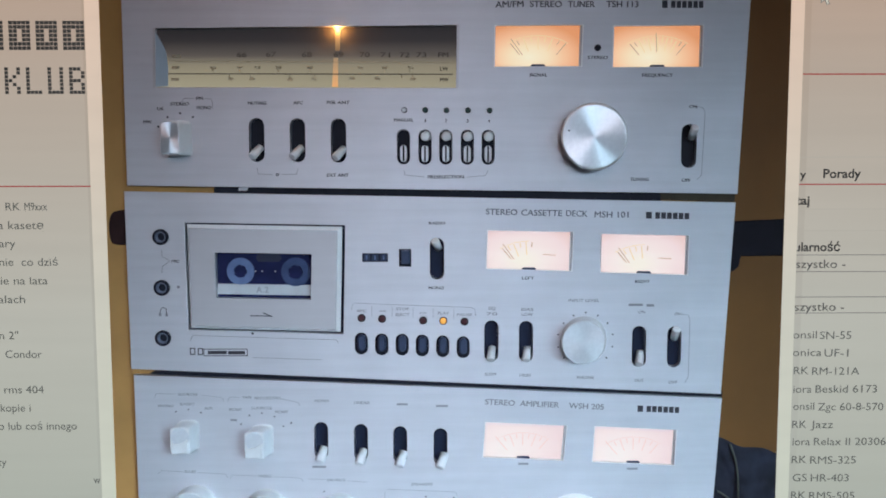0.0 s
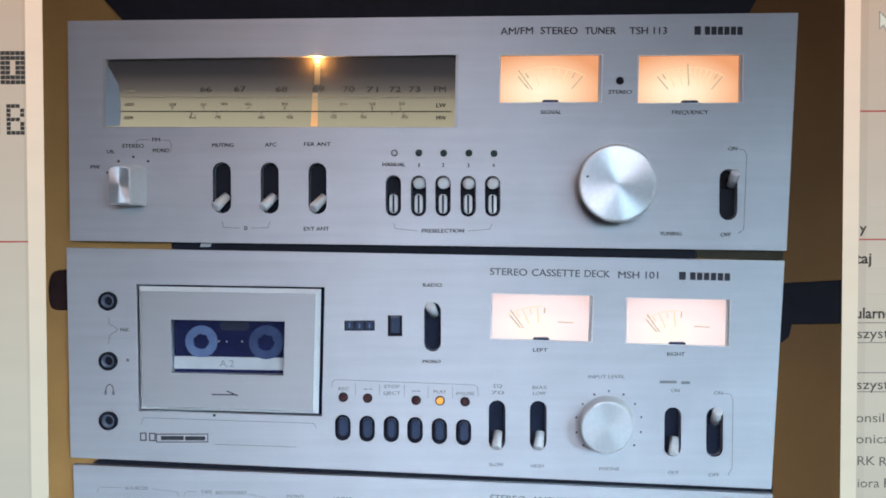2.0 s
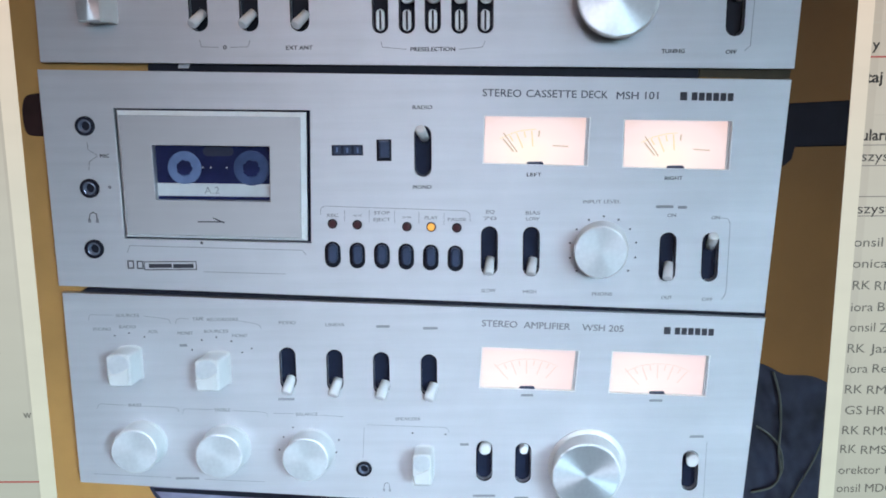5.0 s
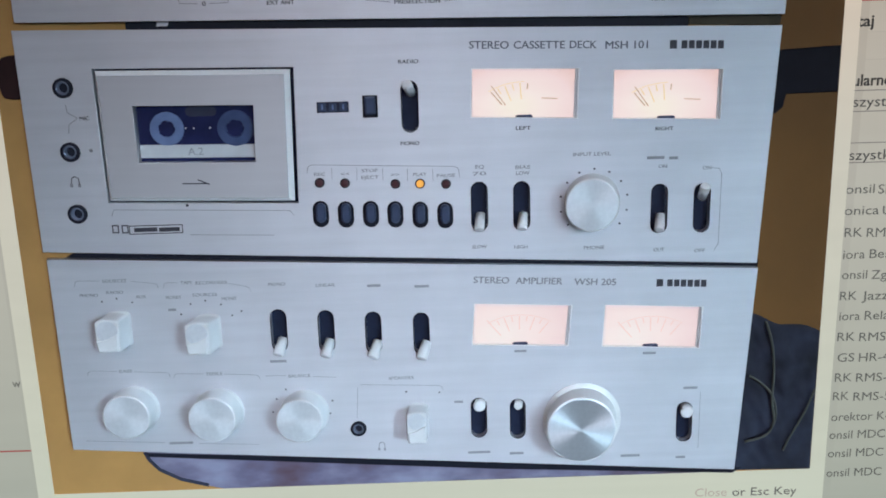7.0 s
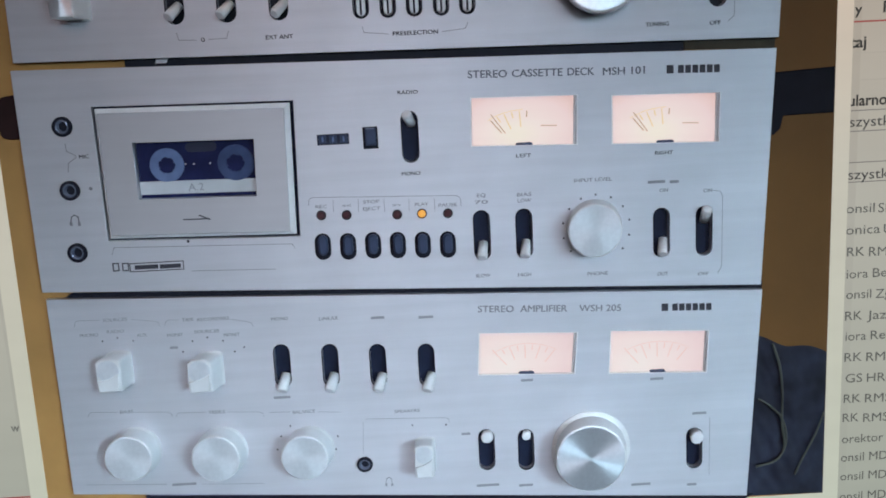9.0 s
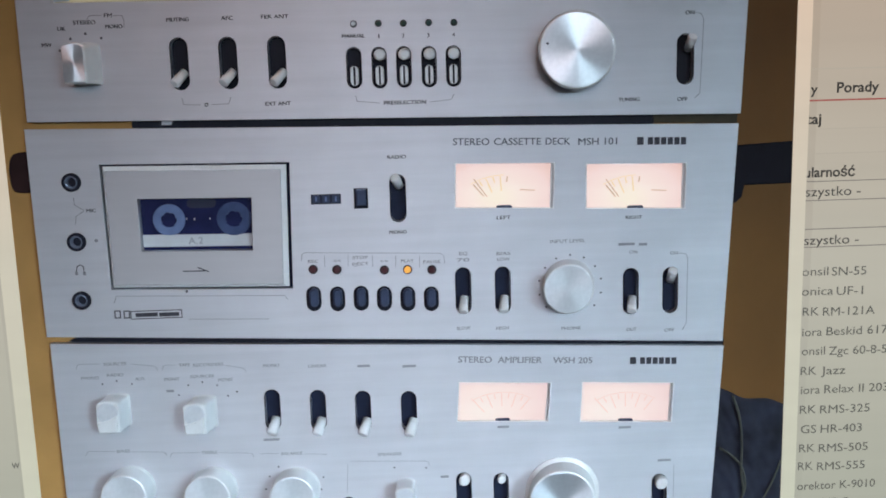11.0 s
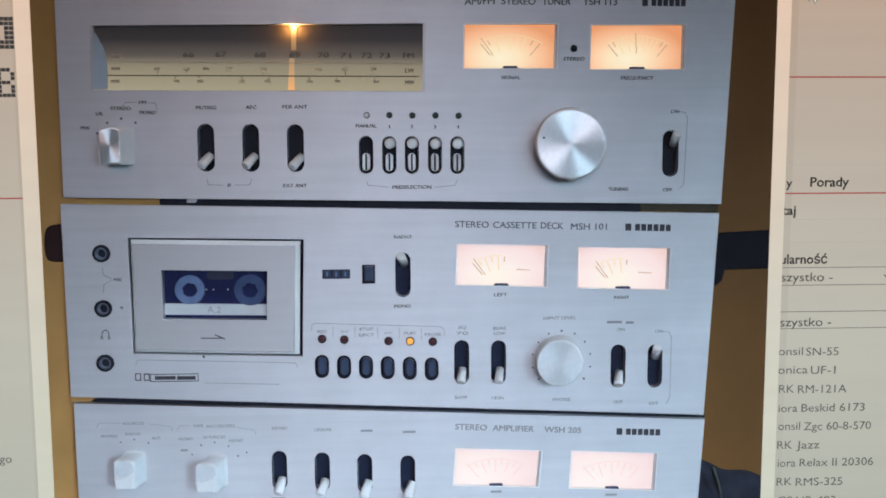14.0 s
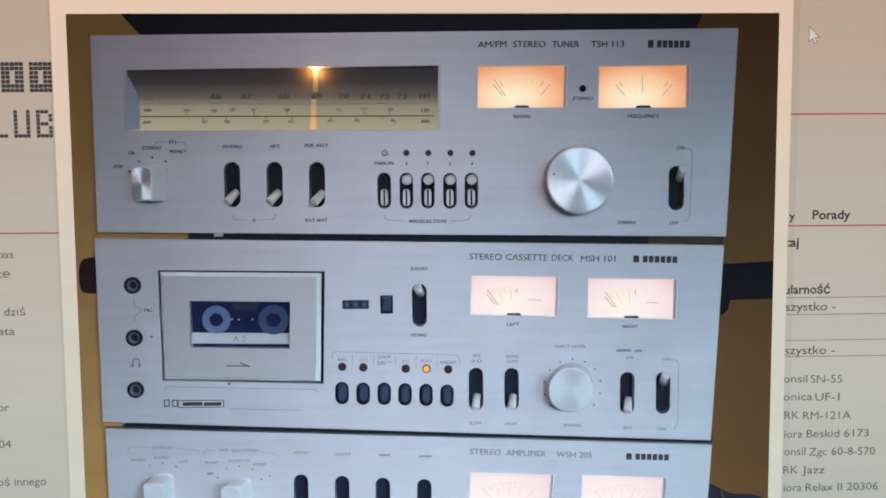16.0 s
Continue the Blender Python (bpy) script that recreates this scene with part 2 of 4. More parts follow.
def link_mesh(name, me, mat, parent, label):
    xs = np.empty(len(me.vertices) * 3)
    me.vertices.foreach_get("co", xs)
    pts = xs.reshape(-1, 3)
    mid = (pts.min(0) + pts.max(0)) / 2
    me.vertices.foreach_set("co", (pts - mid).ravel())
    me.update()
    me.materials.clear()
    me.materials.append(mat)
    ob = new(name, me)
    ob.parent = parent
    ob.location = Vector(mid) - home(parent)
    return tagged(ob, label)


def part(name, bm, mat, parent, label=""):
    me = bpy.data.meshes.new(name)
    bmesh.ops.recalc_face_normals(bm, faces=bm.faces)
    bm.to_mesh(me)
    bm.free()
    return link_mesh(name, me, mat, parent, label)


def thing(name, p, label, category, group="", kind=""):
    ob = new(name)
    ob.empty_display_size = 0.01
    ob.location = spot(p, 0)
    return tagged(ob, label, category, group, kind)


def loop_faces(bm, rings, cap_first=True, cap_last=True, smooth=False):
    rows_v = [[bm.verts.new(co) for co in ring] for ring in rings]
    n = len(rows_v[0])
    for a, b in zip(rows_v, rows_v[1:]):
        for i in range(n):
            f = bm.faces.new((a[i], a[(i + 1) % n], b[(i + 1) % n], b[i]))
            f.smooth = smooth
    if cap_first:
        bm.faces.new(rows_v[0][::-1])
    if cap_last:
        bm.faces.new(rows_v[-1])


def inset_poly(poly, c):
    """The outline drawn in by c (millimetres)."""
    n, area = len(poly), sum(poly[i - 1][0] * poly[i][1] - poly[i][0] * poly[i - 1][1] for i in range(len(poly)))
    side = 1 if area > 0 else -1
    out = []
    for i in range(n):
        a, b, d = Vector(poly[i - 1]), Vector(poly[i]), Vector(poly[(i + 1) % n])
        u, v = (b - a).normalized(), (d - b).normalized()
        nu, nv = Vector((-u.y, u.x)) * side, Vector((-v.y, v.x)) * side
        m = nu + nv
        m = m / max(0.35, m.length_squared / 2)
        out.append(tuple(b + m * c))
    return out


def slab(poly, back, front, edge=0.15, bm=None):
    """A plate with a softened front edge, from an outline of picture spots."""
    bm = bm or bmesh.new()
    lifted = [lift(p, front) for p in poly]
    small = inset_poly(lifted, edge)
    rings = [[(x * MM, -d * MM, z * MM) for x, z in ring] for ring, d in ((lifted, back), (lifted, front - edge), (small, front))]
    loop_faces(bm, rings)
    return bm


def rect(p, w, h):
    x, z = p
    return [(x - w / 2, z - h / 2), (x + w / 2, z - h / 2), (x + w / 2, z + h / 2), (x - w / 2, z + h / 2)]


def stadium(p, w, h, n=8, lean=0.0):
    x, z = p
    r, k = w / 2, max(0.0, h / 2 - w / 2)
    pts = []
    for up in (1, -1):
        for i in range(n + 1):
            a = math.pi * i / n
            pts.append((x + up * r * math.cos(a) + up * k * lean, z + up * (k + r * math.sin(a))))
    return pts


def circle(p, r, n=28):
    return [(p[0] + r * math.cos(2 * math.pi * i / n), p[1] + r * math.sin(2 * math.pi * i / n)) for i in range(n)]


VIEW = (47.40, -45.60)


def lean(p, rise):
    """Where the foot of a knob shows when its face, rise millimetres further out, shows at p: the stack is seen from above and the right."""
    return p[0] + (VIEW[0] - p[0]) * 0.0034 * rise, p[1] + (VIEW[1] - p[1]) * 0.0034 * rise


def turned(p, at, profile, n=40, bm=None):
    """A body turned about an axis towards the viewer: p is where its point at depth at shows; profile of radius and depth."""
    bm = bm or bmesh.new()
    rings = []
    for r, d in profile:
        x, z = lift(lean(p, at - d), d)
        rings.append([((x + r * math.cos(2 * math.pi * i / n)) * MM, -d * MM, (z + r * math.sin(2 * math.pi * i / n)) * MM) for i in range(n)])
    loop_faces(bm, rings, smooth=False)
    return bm


def rod(a, b, ra, rb, n=12, bm=None):
    """A round tapered lever from a to b (metres), with a rounded end."""
    bm = bm or bmesh.new()
    a, b = Vector(a), Vector(b)
    w = (b - a).normalized()
    u = w.orthogonal().normalized()
    v = w.cross(u)
    rings = []
    for k, r in ((0, ra), (0.90, rb), (0.97, rb * 0.9), (1.0, rb * 0.68)):
        c = a.lerp(b, k)
        rings.append([c + (u * math.cos(2 * math.pi * i / n) + v * math.sin(2 * math.pi * i / n)) * r * MM for i in range(n)])
    loop_faces(bm, rings, smooth=True)
    return bm


def wire(points, r, bm=None, n=8):
    """A round cord along points (metres)."""
    bm = bm or bmesh.new()
    rings = []
    for i, c in enumerate(points):
        w = (points[min(i + 1, len(points) - 1)] - points[max(i - 1, 0)]).normalized()
        u = w.cross(Vector((0, 1, 0))).normalized()
        v = w.cross(u)
        rings.append([c + (u * math.cos(2 * math.pi * k / n) + v * math.sin(2 * math.pi * k / n)) * r * MM for k in range(n)])
    loop_faces(bm, rings, smooth=True)
    return bm


def line(points, width, d, thick=0.04):
    """A printed line through picture spots."""
    bm = bmesh.new()
    for p, q in zip(points, points[1:]):
        a, b = Vector(lift(p, d)), Vector(lift(q, d))
        u = (b - a).normalized() * width / 2
        s = Vector((-u.y, u.x))
        quad = [a - u - s, b + u - s, b + u + s, a - u + s]
        loop_faces(bm, [[(c.x * MM, -e * MM, c.y * MM) for c in quad] for e in (d - thick, d + thick)])
    return bm


def plate_with_holes(name, outer, holes, back, front, mat, parent, label=""):
    """A plate cut through by its openings."""
    data = bpy.data.curves.new(name, "CURVE")
    data.dimensions, data.fill_mode = "2D", "BOTH"
    edge = 0.12
    data.extrude, data.bevel_depth, data.bevel_resolution, data.offset = (front - back) / 2 - edge, edge, 1, -edge
    for poly in (outer, *holes):
        s = data.splines.new("POLY")
        s.points.add(len(poly) - 1)
        for q, p in zip(s.points, poly):
            q.co = (*lift(p, front), 0, 1)
        s.use_cyclic_u = True
    ob = bpy.data.objects.new(name, data)
    scene.collection.objects.link(ob)
    me = bpy.data.meshes.new_from_object(ob.evaluated_get(bpy.context.evaluated_depsgraph_get()))
    bpy.data.objects.remove(ob)
    bpy.data.curves.remove(data)
    bm = bmesh.new()
    bm.from_mesh(me)
    bmesh.ops.remove_doubles(bm, verts=bm.verts, dist=0.004)
    bm.to_mesh(me)
    bm.free()
    me.transform(Matrix(((MM, 0, 0, 0), (0, 0, -MM, -(front + back) / 2 * MM), (0, MM, 0, 0), (0, 0, 0, 1))))
    return link_mesh(name, me, mat, parent, label)


def lettering(text, p, q, height, d, mat, parent, name="lettering", bold=0.0, heavy=0.0):
    """Raised print of a word between two spots at mid height."""
    data = bpy.data.curves.new(name, "FONT")
    data.body, data.size, data.extrude, data.offset, data.resolution_u = text, 1.0, 0.0, bold, 3
    ob = bpy.data.objects.new(name, data)
    scene.collection.objects.link(ob)
    me = bpy.data.meshes.new_from_object(ob.evaluated_get(bpy.context.evaluated_depsgraph_get()))
    bpy.data.objects.remove(ob)
    bpy.data.curves.remove(data)
    xs = [v.co.x for v in me.vertices]
    x0, x1 = min(xs), max(xs)
    a, b = Vector(lift(p, d)), Vector(lift(q, d))
    u = b - a
    k = u.length / (x1 - x0)
    u.normalize()
    s = Vector((-u.y, u.x))
    cap = height / 0.72
    for v in me.vertices:
        c = a + u * (v.co.x - x0) * k + s * (v.co.y - 0.36) * cap
        v.co = (c.x * MM, -d * MM, c.y * MM)
    bm = bmesh.new()
    bm.from_mesh(me)
    bpy.data.meshes.remove(me)
    grown = bmesh.ops.extrude_face_region(bm, geom=list(bm.faces))
    for e in grown["geom"]:
        if isinstance(e, bmesh.types.BMVert):
            e.co.y -= 0.04 * MM
    if heavy:
        twin = bmesh.ops.duplicate(bm, geom=list(bm.verts) + list(bm.edges) + list(bm.faces))
        for e in twin["geom"]:
            if isinstance(e, bmesh.types.BMVert):
                e.co.x += heavy * MM
                e.co.y -= 0.008 * MM
                e.co.z += heavy * 0.5 * MM
    return part(name, bm, mat, parent)


def word(text, mid, w, h, parent, mat=None, name="lettering"):
    return lettering(text, (mid[0] - w / 2, mid[1]), (mid[0] + w / 2, mid[1]), h, FACE + 0.01, mat or INK, parent, name, 0.0, 0.10 if parent.name == "stereo_tuner" else 0.07)


def bar(mid, w, h, parent, mat=None, name="print_mark", d=FACE):
    return part(name, slab(rect(mid, w, h), d - 0.02, d + 0.04, 0.02), mat or INK_PALE, parent)


def dot(p, r, parent, mat=None, d=FACE):
    return part("marker_dot", slab(circle(p, r, 10), d - 0.02, d + 0.05, 0.02), mat or INK, parent)


def switch(p, w, h, tip, foot, parent, reach=4.5, r=1.4):
    """A slide lever that leans out of its slot: foot is where its root shows, beside its tip."""
    a, b = spot((tip[0] + foot[0], tip[1] + foot[1]), 2.3), spot(tip, FACE + reach)
    ob = part("switch_lever", rod(a, b, r * 0.86, r, 16), LEVER, parent, "white metal switch lever")
    part("slot_rim", rim(stadium(p, w + 0.5, h + 0.5), stadium(p, w - 0.02, h - 0.02), FACE - 0.3, FACE + 0.06), BLACK, parent)
    return ob


def rim(outer, inner, back, front):
    """A flat ring between two outlines of equal count."""
    bm = bmesh.new()
    o, i = [lift(p, front) for p in outer], [lift(p, front) for p in inner]
    rings = [[(x * MM, -d * MM, z * MM) for x, z in ring] for ring, d in ((o, back), (o, front), (i, front), (i, back))]
    loop_faces(bm, rings + [rings[0]], False, False)
    bmesh.ops.remove_doubles(bm, verts=bm.verts, dist=1e-7)
    return bm


def jack(p, r, parent):
    body = part("socket_ring", turned(p, FACE, [(r, 2.5), (r, 3.5), (r * 0.92, 3.8), (r * 0.74, 3.8), (r * 0.68, 3.0), (r * 0.66, 1.2)]), BLACK, parent, "black socket ring with a steel sleeve")
    bm = bmesh.new()
    rings = []
    for k, d in ((0.70, 1.4), (0.70, 3.45), (0.62, 3.6), (0.50, 3.4), (0.44, 1.5)):
        x, z = lift(lean(p, FACE - d), d)
        rings.append([((x + r * k * math.cos(2 * math.pi * i / 28)) * MM, -d * MM, (z + r * k * math.sin(2 * math.pi * i / 28)) * MM) for i in range(28)])
    loop_faces(bm, rings, False, False, True)
    part("sleeve", bm, SLEEVE, body, "dull steel sleeve")
    part("socket_hole", turned(p, FACE, [(r * 0.48, 1.2), (r * 0.48, 1.9), (r * 0.44, 2.0)], 24), BLACK, body)
    return body


def led(p, r, mat, parent, label=""):
    body = part("indicator_lamp", turned(p, FACE, [(r, 2.6), (r, 3.3), (r * 0.8, 3.7), (r * 0.4, 3.9)], 16), mat, parent, label)
    part("lamp_collar", rim(circle(p, r * 1.35, 16), circle(p, r, 16), 2.8, 3.15), BLACK, body)
    return body


def round_knob(p, r, height, parent, face_mat, flare=1.0, label="turned aluminium knob"):
    """A turned knob: wide skirt, straight side, spun face; p and r are those of its face."""
    top = FACE + height
    side = part("knob", turned(p, top, [(r * flare, FACE - 0.2), (r * flare, FACE + 0.5), (r * 1.02, FACE + 1.0), (r, top - 0.5), (r * 0.985, top - 0.12), (r * 0.95, top)], 56), KNOB_SIDE, parent, label)
    part("knob_face", turned(p, top, [(r * 0.95, top - 0.3), (r * 0.95, top + 0.02), (r * 0.93, top + 0.06), (r * 0.02, top + 0.10)], 56), face_mat, side, "spun metal face with fan-shaped shine")
    return side


def selector_knob(p, w, h, height, parent, foot, grip=True, face=None):
    """A block knob with a round-topped face; its root shows at p plus foot."""
    top = FACE + height
    n = 10
    face_line = [(-0.46, -0.5), (0.46, -0.5), (0.5, -0.42), (0.5, 0.34)]
    face_line += [(0.5 * math.cos(math.pi * k / n), 0.36 + 0.14 * math.sin(math.pi * k / n) ** 0.7) for k in range(n + 1)]
    face_line += [(-0.5, 0.34), (-0.5, -0.42)]

    def ring(k, d, outline=face_line, dx=0.0, dz=0.0):
        s = (top - d) / height
        x, z = lift((p[0] + foot[0] * s, p[1] + foot[1] * s), d)
        return [((x + (u * k + dx) * w) * MM, -d * MM, (z + (v * k + dz) * h) * MM) for u, v in outline]

    bm = bmesh.new()
    loop_faces(bm, [ring(1.06, FACE - 0.2), ring(1.06, FACE + 0.5), ring(1.0, FACE + 0.8), ring(1.0, top - 0.4), ring(0.94, top)])
    body = part("selector_knob", bm, KNOB_SIDE, parent, "pale block selector knob with a round-topped face")
    r = 0.46 * w
    disc = [(r / w * math.cos(2 * math.pi * k / 28), r / h * math.sin(2 * math.pi * k / 28)) for k in range(28)]
    bm = bmesh.new()
    plate, drop = (disc, 0.5 - r / h - 0.04) if grip else ([(u * 0.92, v * 0.94) for u, v in face_line], 0.0)
    loop_faces(bm, [ring(k, d, plate, 0.0, drop) for k, d in ((1.0, top - 0.2), (1.0, top + 0.04), (0.96, top + 0.09), (0.04, top + 0.09))])
    part("knob_face", bm, face or SPUN, body, "spun metal face")
    if grip:
        low = [(-0.40, -0.47), (0.40, -0.47), (0.47, 0.08), (0.04, -0.08), (-0.47, -0.16)]
        bm = bmesh.new()
        loop_faces(bm, [ring(1.0, top - 0.1, low), ring(1.0, top + 0.2, low), ring(0.9, top + 0.5, low, 0.0, -0.02)])
        part("grip", bm, KNOB_SIDE, body, "raised grip across the face")
    return body


def meter(quad, parent, glow, needle_at, ticks, label, scale_mat=None, span=(-34, 34)):
    """A lit level meter behind a bevelled window: quad is top left, top right, bottom right, bottom left."""
    tl, tr, br, bl = [Vector(q) for q in quad]
    mid = (tl + tr + br + bl) / 4
    w, h = (tr - tl).length, (tl - bl).length
    face = part("meter", slab([tuple(q) for q in quad], 1.1, 1.7, 0.05), glow, parent, label)
    frame_o, frame_i = [tuple(mid + (q - mid) * 1.008) for q in (tl, tr, br, bl)], [tuple(mid + (q - mid) * 0.986) for q in (tl, tr, br, bl)]
    part("window_frame", rim(frame_o, frame_i, 1.2, FACE + 0.05), ALU_EDGE, face)
    foot = (bl + br) / 2 - (tl - bl) * 0.25
    sm = scale_mat or METER_INK
    for i in range(ticks):
        a = math.radians(span[0] + (span[1] - span[0]) * i / (ticks - 1))
        r0, r1 = h * (0.86 if i % 2 else 0.66), h * 0.96
        p0, p1 = foot + Vector((math.sin(a) * r0 * 1.25, math.cos(a) * r0)), foot + Vector((math.sin(a) * r1 * 1.25, math.cos(a) * r1))
        part("scale_tick", line([tuple(p0), tuple(p1)], 0.28, 1.75, 0.03), METER_YELLOW if 0.15 < i / (ticks - 1) < 0.85 and scale_mat is None else sm, face)
    arc = []
    for i in range(13):
        a = math.radians(-36 + 6 * i)
        arc.append(tuple(foot + Vector((math.sin(a) * h * 1.0 * 1.25, math.cos(a) * h))))
    if span[1] < 30:
        arc = arc[:7]
        dash = mid + Vector((w * 0.16, -h * 0.1))
        part("scale_tick", line([tuple(dash), tuple(dash + Vector((w * 0.14, -h * 0.02)))], 0.22, 1.75, 0.03), sm, face)
    part("scale_arc", line(arc, 0.14, 1.75, 0.03), METER_YELLOW if scale_mat is None else sm, face)
    a = math.radians(needle_at)
    tip = foot + Vector((math.sin(a) * h * 1.06 * 1.25, math.cos(a) * h * 1.06))
    start = foot + Vector((math.sin(a) * h * 0.62 * 1.25, math.cos(a) * h * 0.62))
    part("needle", line([tuple(start), tuple(tip)], 0.24, 2.0, 0.05), sm, face)
    part("window_cheek", slab([tuple(tr), tuple(br), tuple(br + (bl - br) * 0.035), tuple(tr + (tl - tr) * 0.035)], 1.5, 2.5, 0.1), ALU_DOOR, face)
    hub = (bl + br) / 2
    part("needle_hub", slab(stadium_flat(tuple(hub + Vector((0, 0.25))), w * 0.16, 1.1), 1.6, 2.6, 0.2), KEY_TOP, face)
    return face


def stadium_flat(p, w, h, n=6):
    x, z = p
    r, k = h / 2, max(0.0, w / 2 - h / 2)
    pts = []
    for side in (1, -1):
        for i in range(n + 1):
            a = -math.pi / 2 + math.pi * i / n
            pts.append((x + side * (k + r * math.cos(a)), z + side * r * math.sin(a)))
    return pts


def grow(quad, k):
    mid = sum((Vector(q) for q in quad), Vector((0, 0))) / len(quad)
    return [tuple(mid + (Vector(q) - mid) * k) for q in quad]


def brand_bars(p, q, h, parent):
    """The maker's mark as plain shapes: a square and a row of blocks."""
    a, b = Vector(p), Vector(q)
    u = b - a
    sq = u.length * 0.13
    part("maker_mark", slab(rect(tuple(a + u * 0.065), sq, h * 1.2), FACE - 0.02, FACE + 0.05, 0.03), INK, parent, "dark square maker's mark")
    for i in range(6):
        c = a + u * (0.20 + 0.8 * (i + 0.5) / 6)
        part("maker_mark", slab(rect(tuple(c), u.length * 0.8 / 6 * 0.80, h * 1.15), FACE - 0.02, FACE + 0.05, 0.03), INK, parent)


# ---- the room behind the camera ----


def wall(name, a, b, mat=PLASTER, label="plain pale plaster wall of the room"):
    bm = bmesh.new()
    (x0, y0, z0), (x1, y1, z1) = a, b
    loop_faces(bm, [[(x0, y0, z), (x1, y0, z), (x1, y1, z), (x0, y1, z)] for z in (z0, z1)])
    return tagged(part(name, bm, mat, None), label, "wall", kind="structure")


wall("wall_north", (-0.75, 0.012, -0.62), (0.75, 0.06, 0.5))
wall("wall_south", (-0.75, -1.45, -0.62), (0.75, -1.40, 0.5))
wall("wall_west", (-0.80, -1.45, -0.62), (-0.75, 0.06, 0.5))
wall("wall_east", (0.75, -1.45, -0.62), (0.80, 0.06, 0.5))
tagged(wall("floor", (-0.80, -1.45, -0.67), (0.80, 0.06, -0.62)), "plain floor of the room", "floor")
tagged(wall("ceiling", (-0.80, -1.45, 0.5), (0.80, 0.06, 0.55)), "plain white ceiling of the room", "ceiling")

# ---- the screen with its page ----
screen = thing("computer_screen", (0, -210), "lit computer screen with a cream web page on it", "screen")
part("page", slab([(-190, -235), (190, -235), (190, 45), (-190, 45)], -12.0, 0.0, 0.3), PAGE, screen, "cream web page with text columns")


def page_rule(p, q, width, mat):
    return part("rule_line", line([(p[0], p[1]), (q[0], p[1])], width, 0.05, 0.04), mat, screen)


def page_text(text, p, q, height, mat=PAGE_GREY, bold=0.0):
    return lettering(text, p, (q[0], p[1]), height, 0.06, mat, screen, "text_line", bold)


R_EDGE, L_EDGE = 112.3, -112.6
# The mount's drop shadow, drawn as darker page colour along both sides.
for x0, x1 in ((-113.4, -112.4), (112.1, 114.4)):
    part("drop_shadow_band", slab([(x0, -212), (x1, -212), (x1, 8), (x0, 8)], 0.0, 0.03, 0.005), PAGE_DROP_SHADOW, screen, "drop shadow of the white mount, drawn as a slightly darker page band")
page_rule((R_EDGE, (130.10, -30.80)[1]), (185, 0), 0.42, PAGE_RED)
page_rule((R_EDGE, (131.10, -65.40)[1]), (185, 0), 0.42, PAGE_RED)
page_rule((-185, (-121.90, -65.60)[1]), (L_EDGE, 0), 0.42, PAGE_RED)
page_rule((-185, (-117.30, -181.20)[1]), (L_EDGE, 0), 0.42, PAGE_RED)
for z in ((128.10, -56.80)[1], (129.10, -73.30)[1], (129.50, -80.20)[1]):
    page_rule((R_EDGE, z), (185, 0), 0.25, PAGE_FAINT)
for z in ((129.90, -88.00)[1], (130.20, -93.40)[1], (130.70, -101.60)[1], (131.00, -106.80)[1]):
    page_rule((R_EDGE, z), (185, 0), 0.25, PAGE_RULE)
page_text("y", (112.50, -62.20), (114.40, -62.20), 2.6, PAGE_INK, 0.02)
page_text("Porady", (119.90, -61.90), (131.90, -62.00), 2.9, PAGE_INK, 0.02)
page_text("taj", (111.40, -70.40), (115.80, -70.50), 2.9, PAGE_INK, 0.02)
page_text("ularność", (111.60, -85.30), (126.20, -85.50), 2.9, PAGE_INK, 0.02)
page_text("szystko -", (112.10, -90.80), (128.10, -91.00), 2.8, PAGE_INK)
page_text("szystko -", (112.20, -104.70), (128.20, -104.90), 2.8, PAGE_INK)
COLUMN = [
    ((112.00, -113.80), (119.70, -114.00), "SN-55", (120.70, -114.00), (130.90, -114.20)),
    ((112.10, -119.60), (121.40, -119.80), "UF-1", (122.40, -119.80), (130.20, -120.00)),
    ((112.60, -125.60), (117.40, -125.70), "RM-121A", (118.60, -125.80), (134.00, -126.10)),
    ((112.70, -131.70), (118.60, -131.80), "Beskid 6173", (119.90, -131.70), (140.00, -132.10)),
    ((112.80, -137.40), (119.70, -137.60), "Zgc 60-8-570", (120.90, -137.60), (142.30, -138.10)),
    ((112.70, -143.40), (117.40, -143.50), "Jazz", (118.80, -143.50), (126.10, -143.70)),
    ((113.00, -149.20), (118.70, -149.30), "Relax II 20306", (120.00, -149.20), (143.60, -149.80)),
    ((112.90, -155.20), (117.80, -155.30), "RMS-325", (119.00, -155.40), (134.00, -155.80)),
    ((113.40, -161.30), (118.10, -161.40), "HR-403", (119.40, -161.40), (131.90, -161.80)),
    ((113.10, -167.20), (117.90, -167.30), "RMS-505", (119.10, -167.40), (134.00, -167.80)),
    ((113.00, -172.80), (117.50, -173.10), "RMS-555", (118.80, -173.10), (133.40, -173.80)),
]
for (p, q, text, r, s), fragment in zip(COLUMN, ("onsil", "onica", "RK", "iora", "onsil", "RK", "iora", "RK", "GS", "RK", "RK")):
    page_text(fragment, p, q, 2.6)
    page_text(text, r, s, 2.6)
page_text("orektor K-9010", (113.00, -179.10), (136.80, -179.80), 2.6)
for z in ((114.30, -184.60)[1], (114.60, -190.30)[1], (114.90, -196.40)[1]):
    page_text("onsil MDC", (R_EDGE + 0.6, z), (R_EDGE + 16.5, z), 2.6)
page_text("RK", (-139.60, -71.90), (-135.00, -71.90), 2.6)
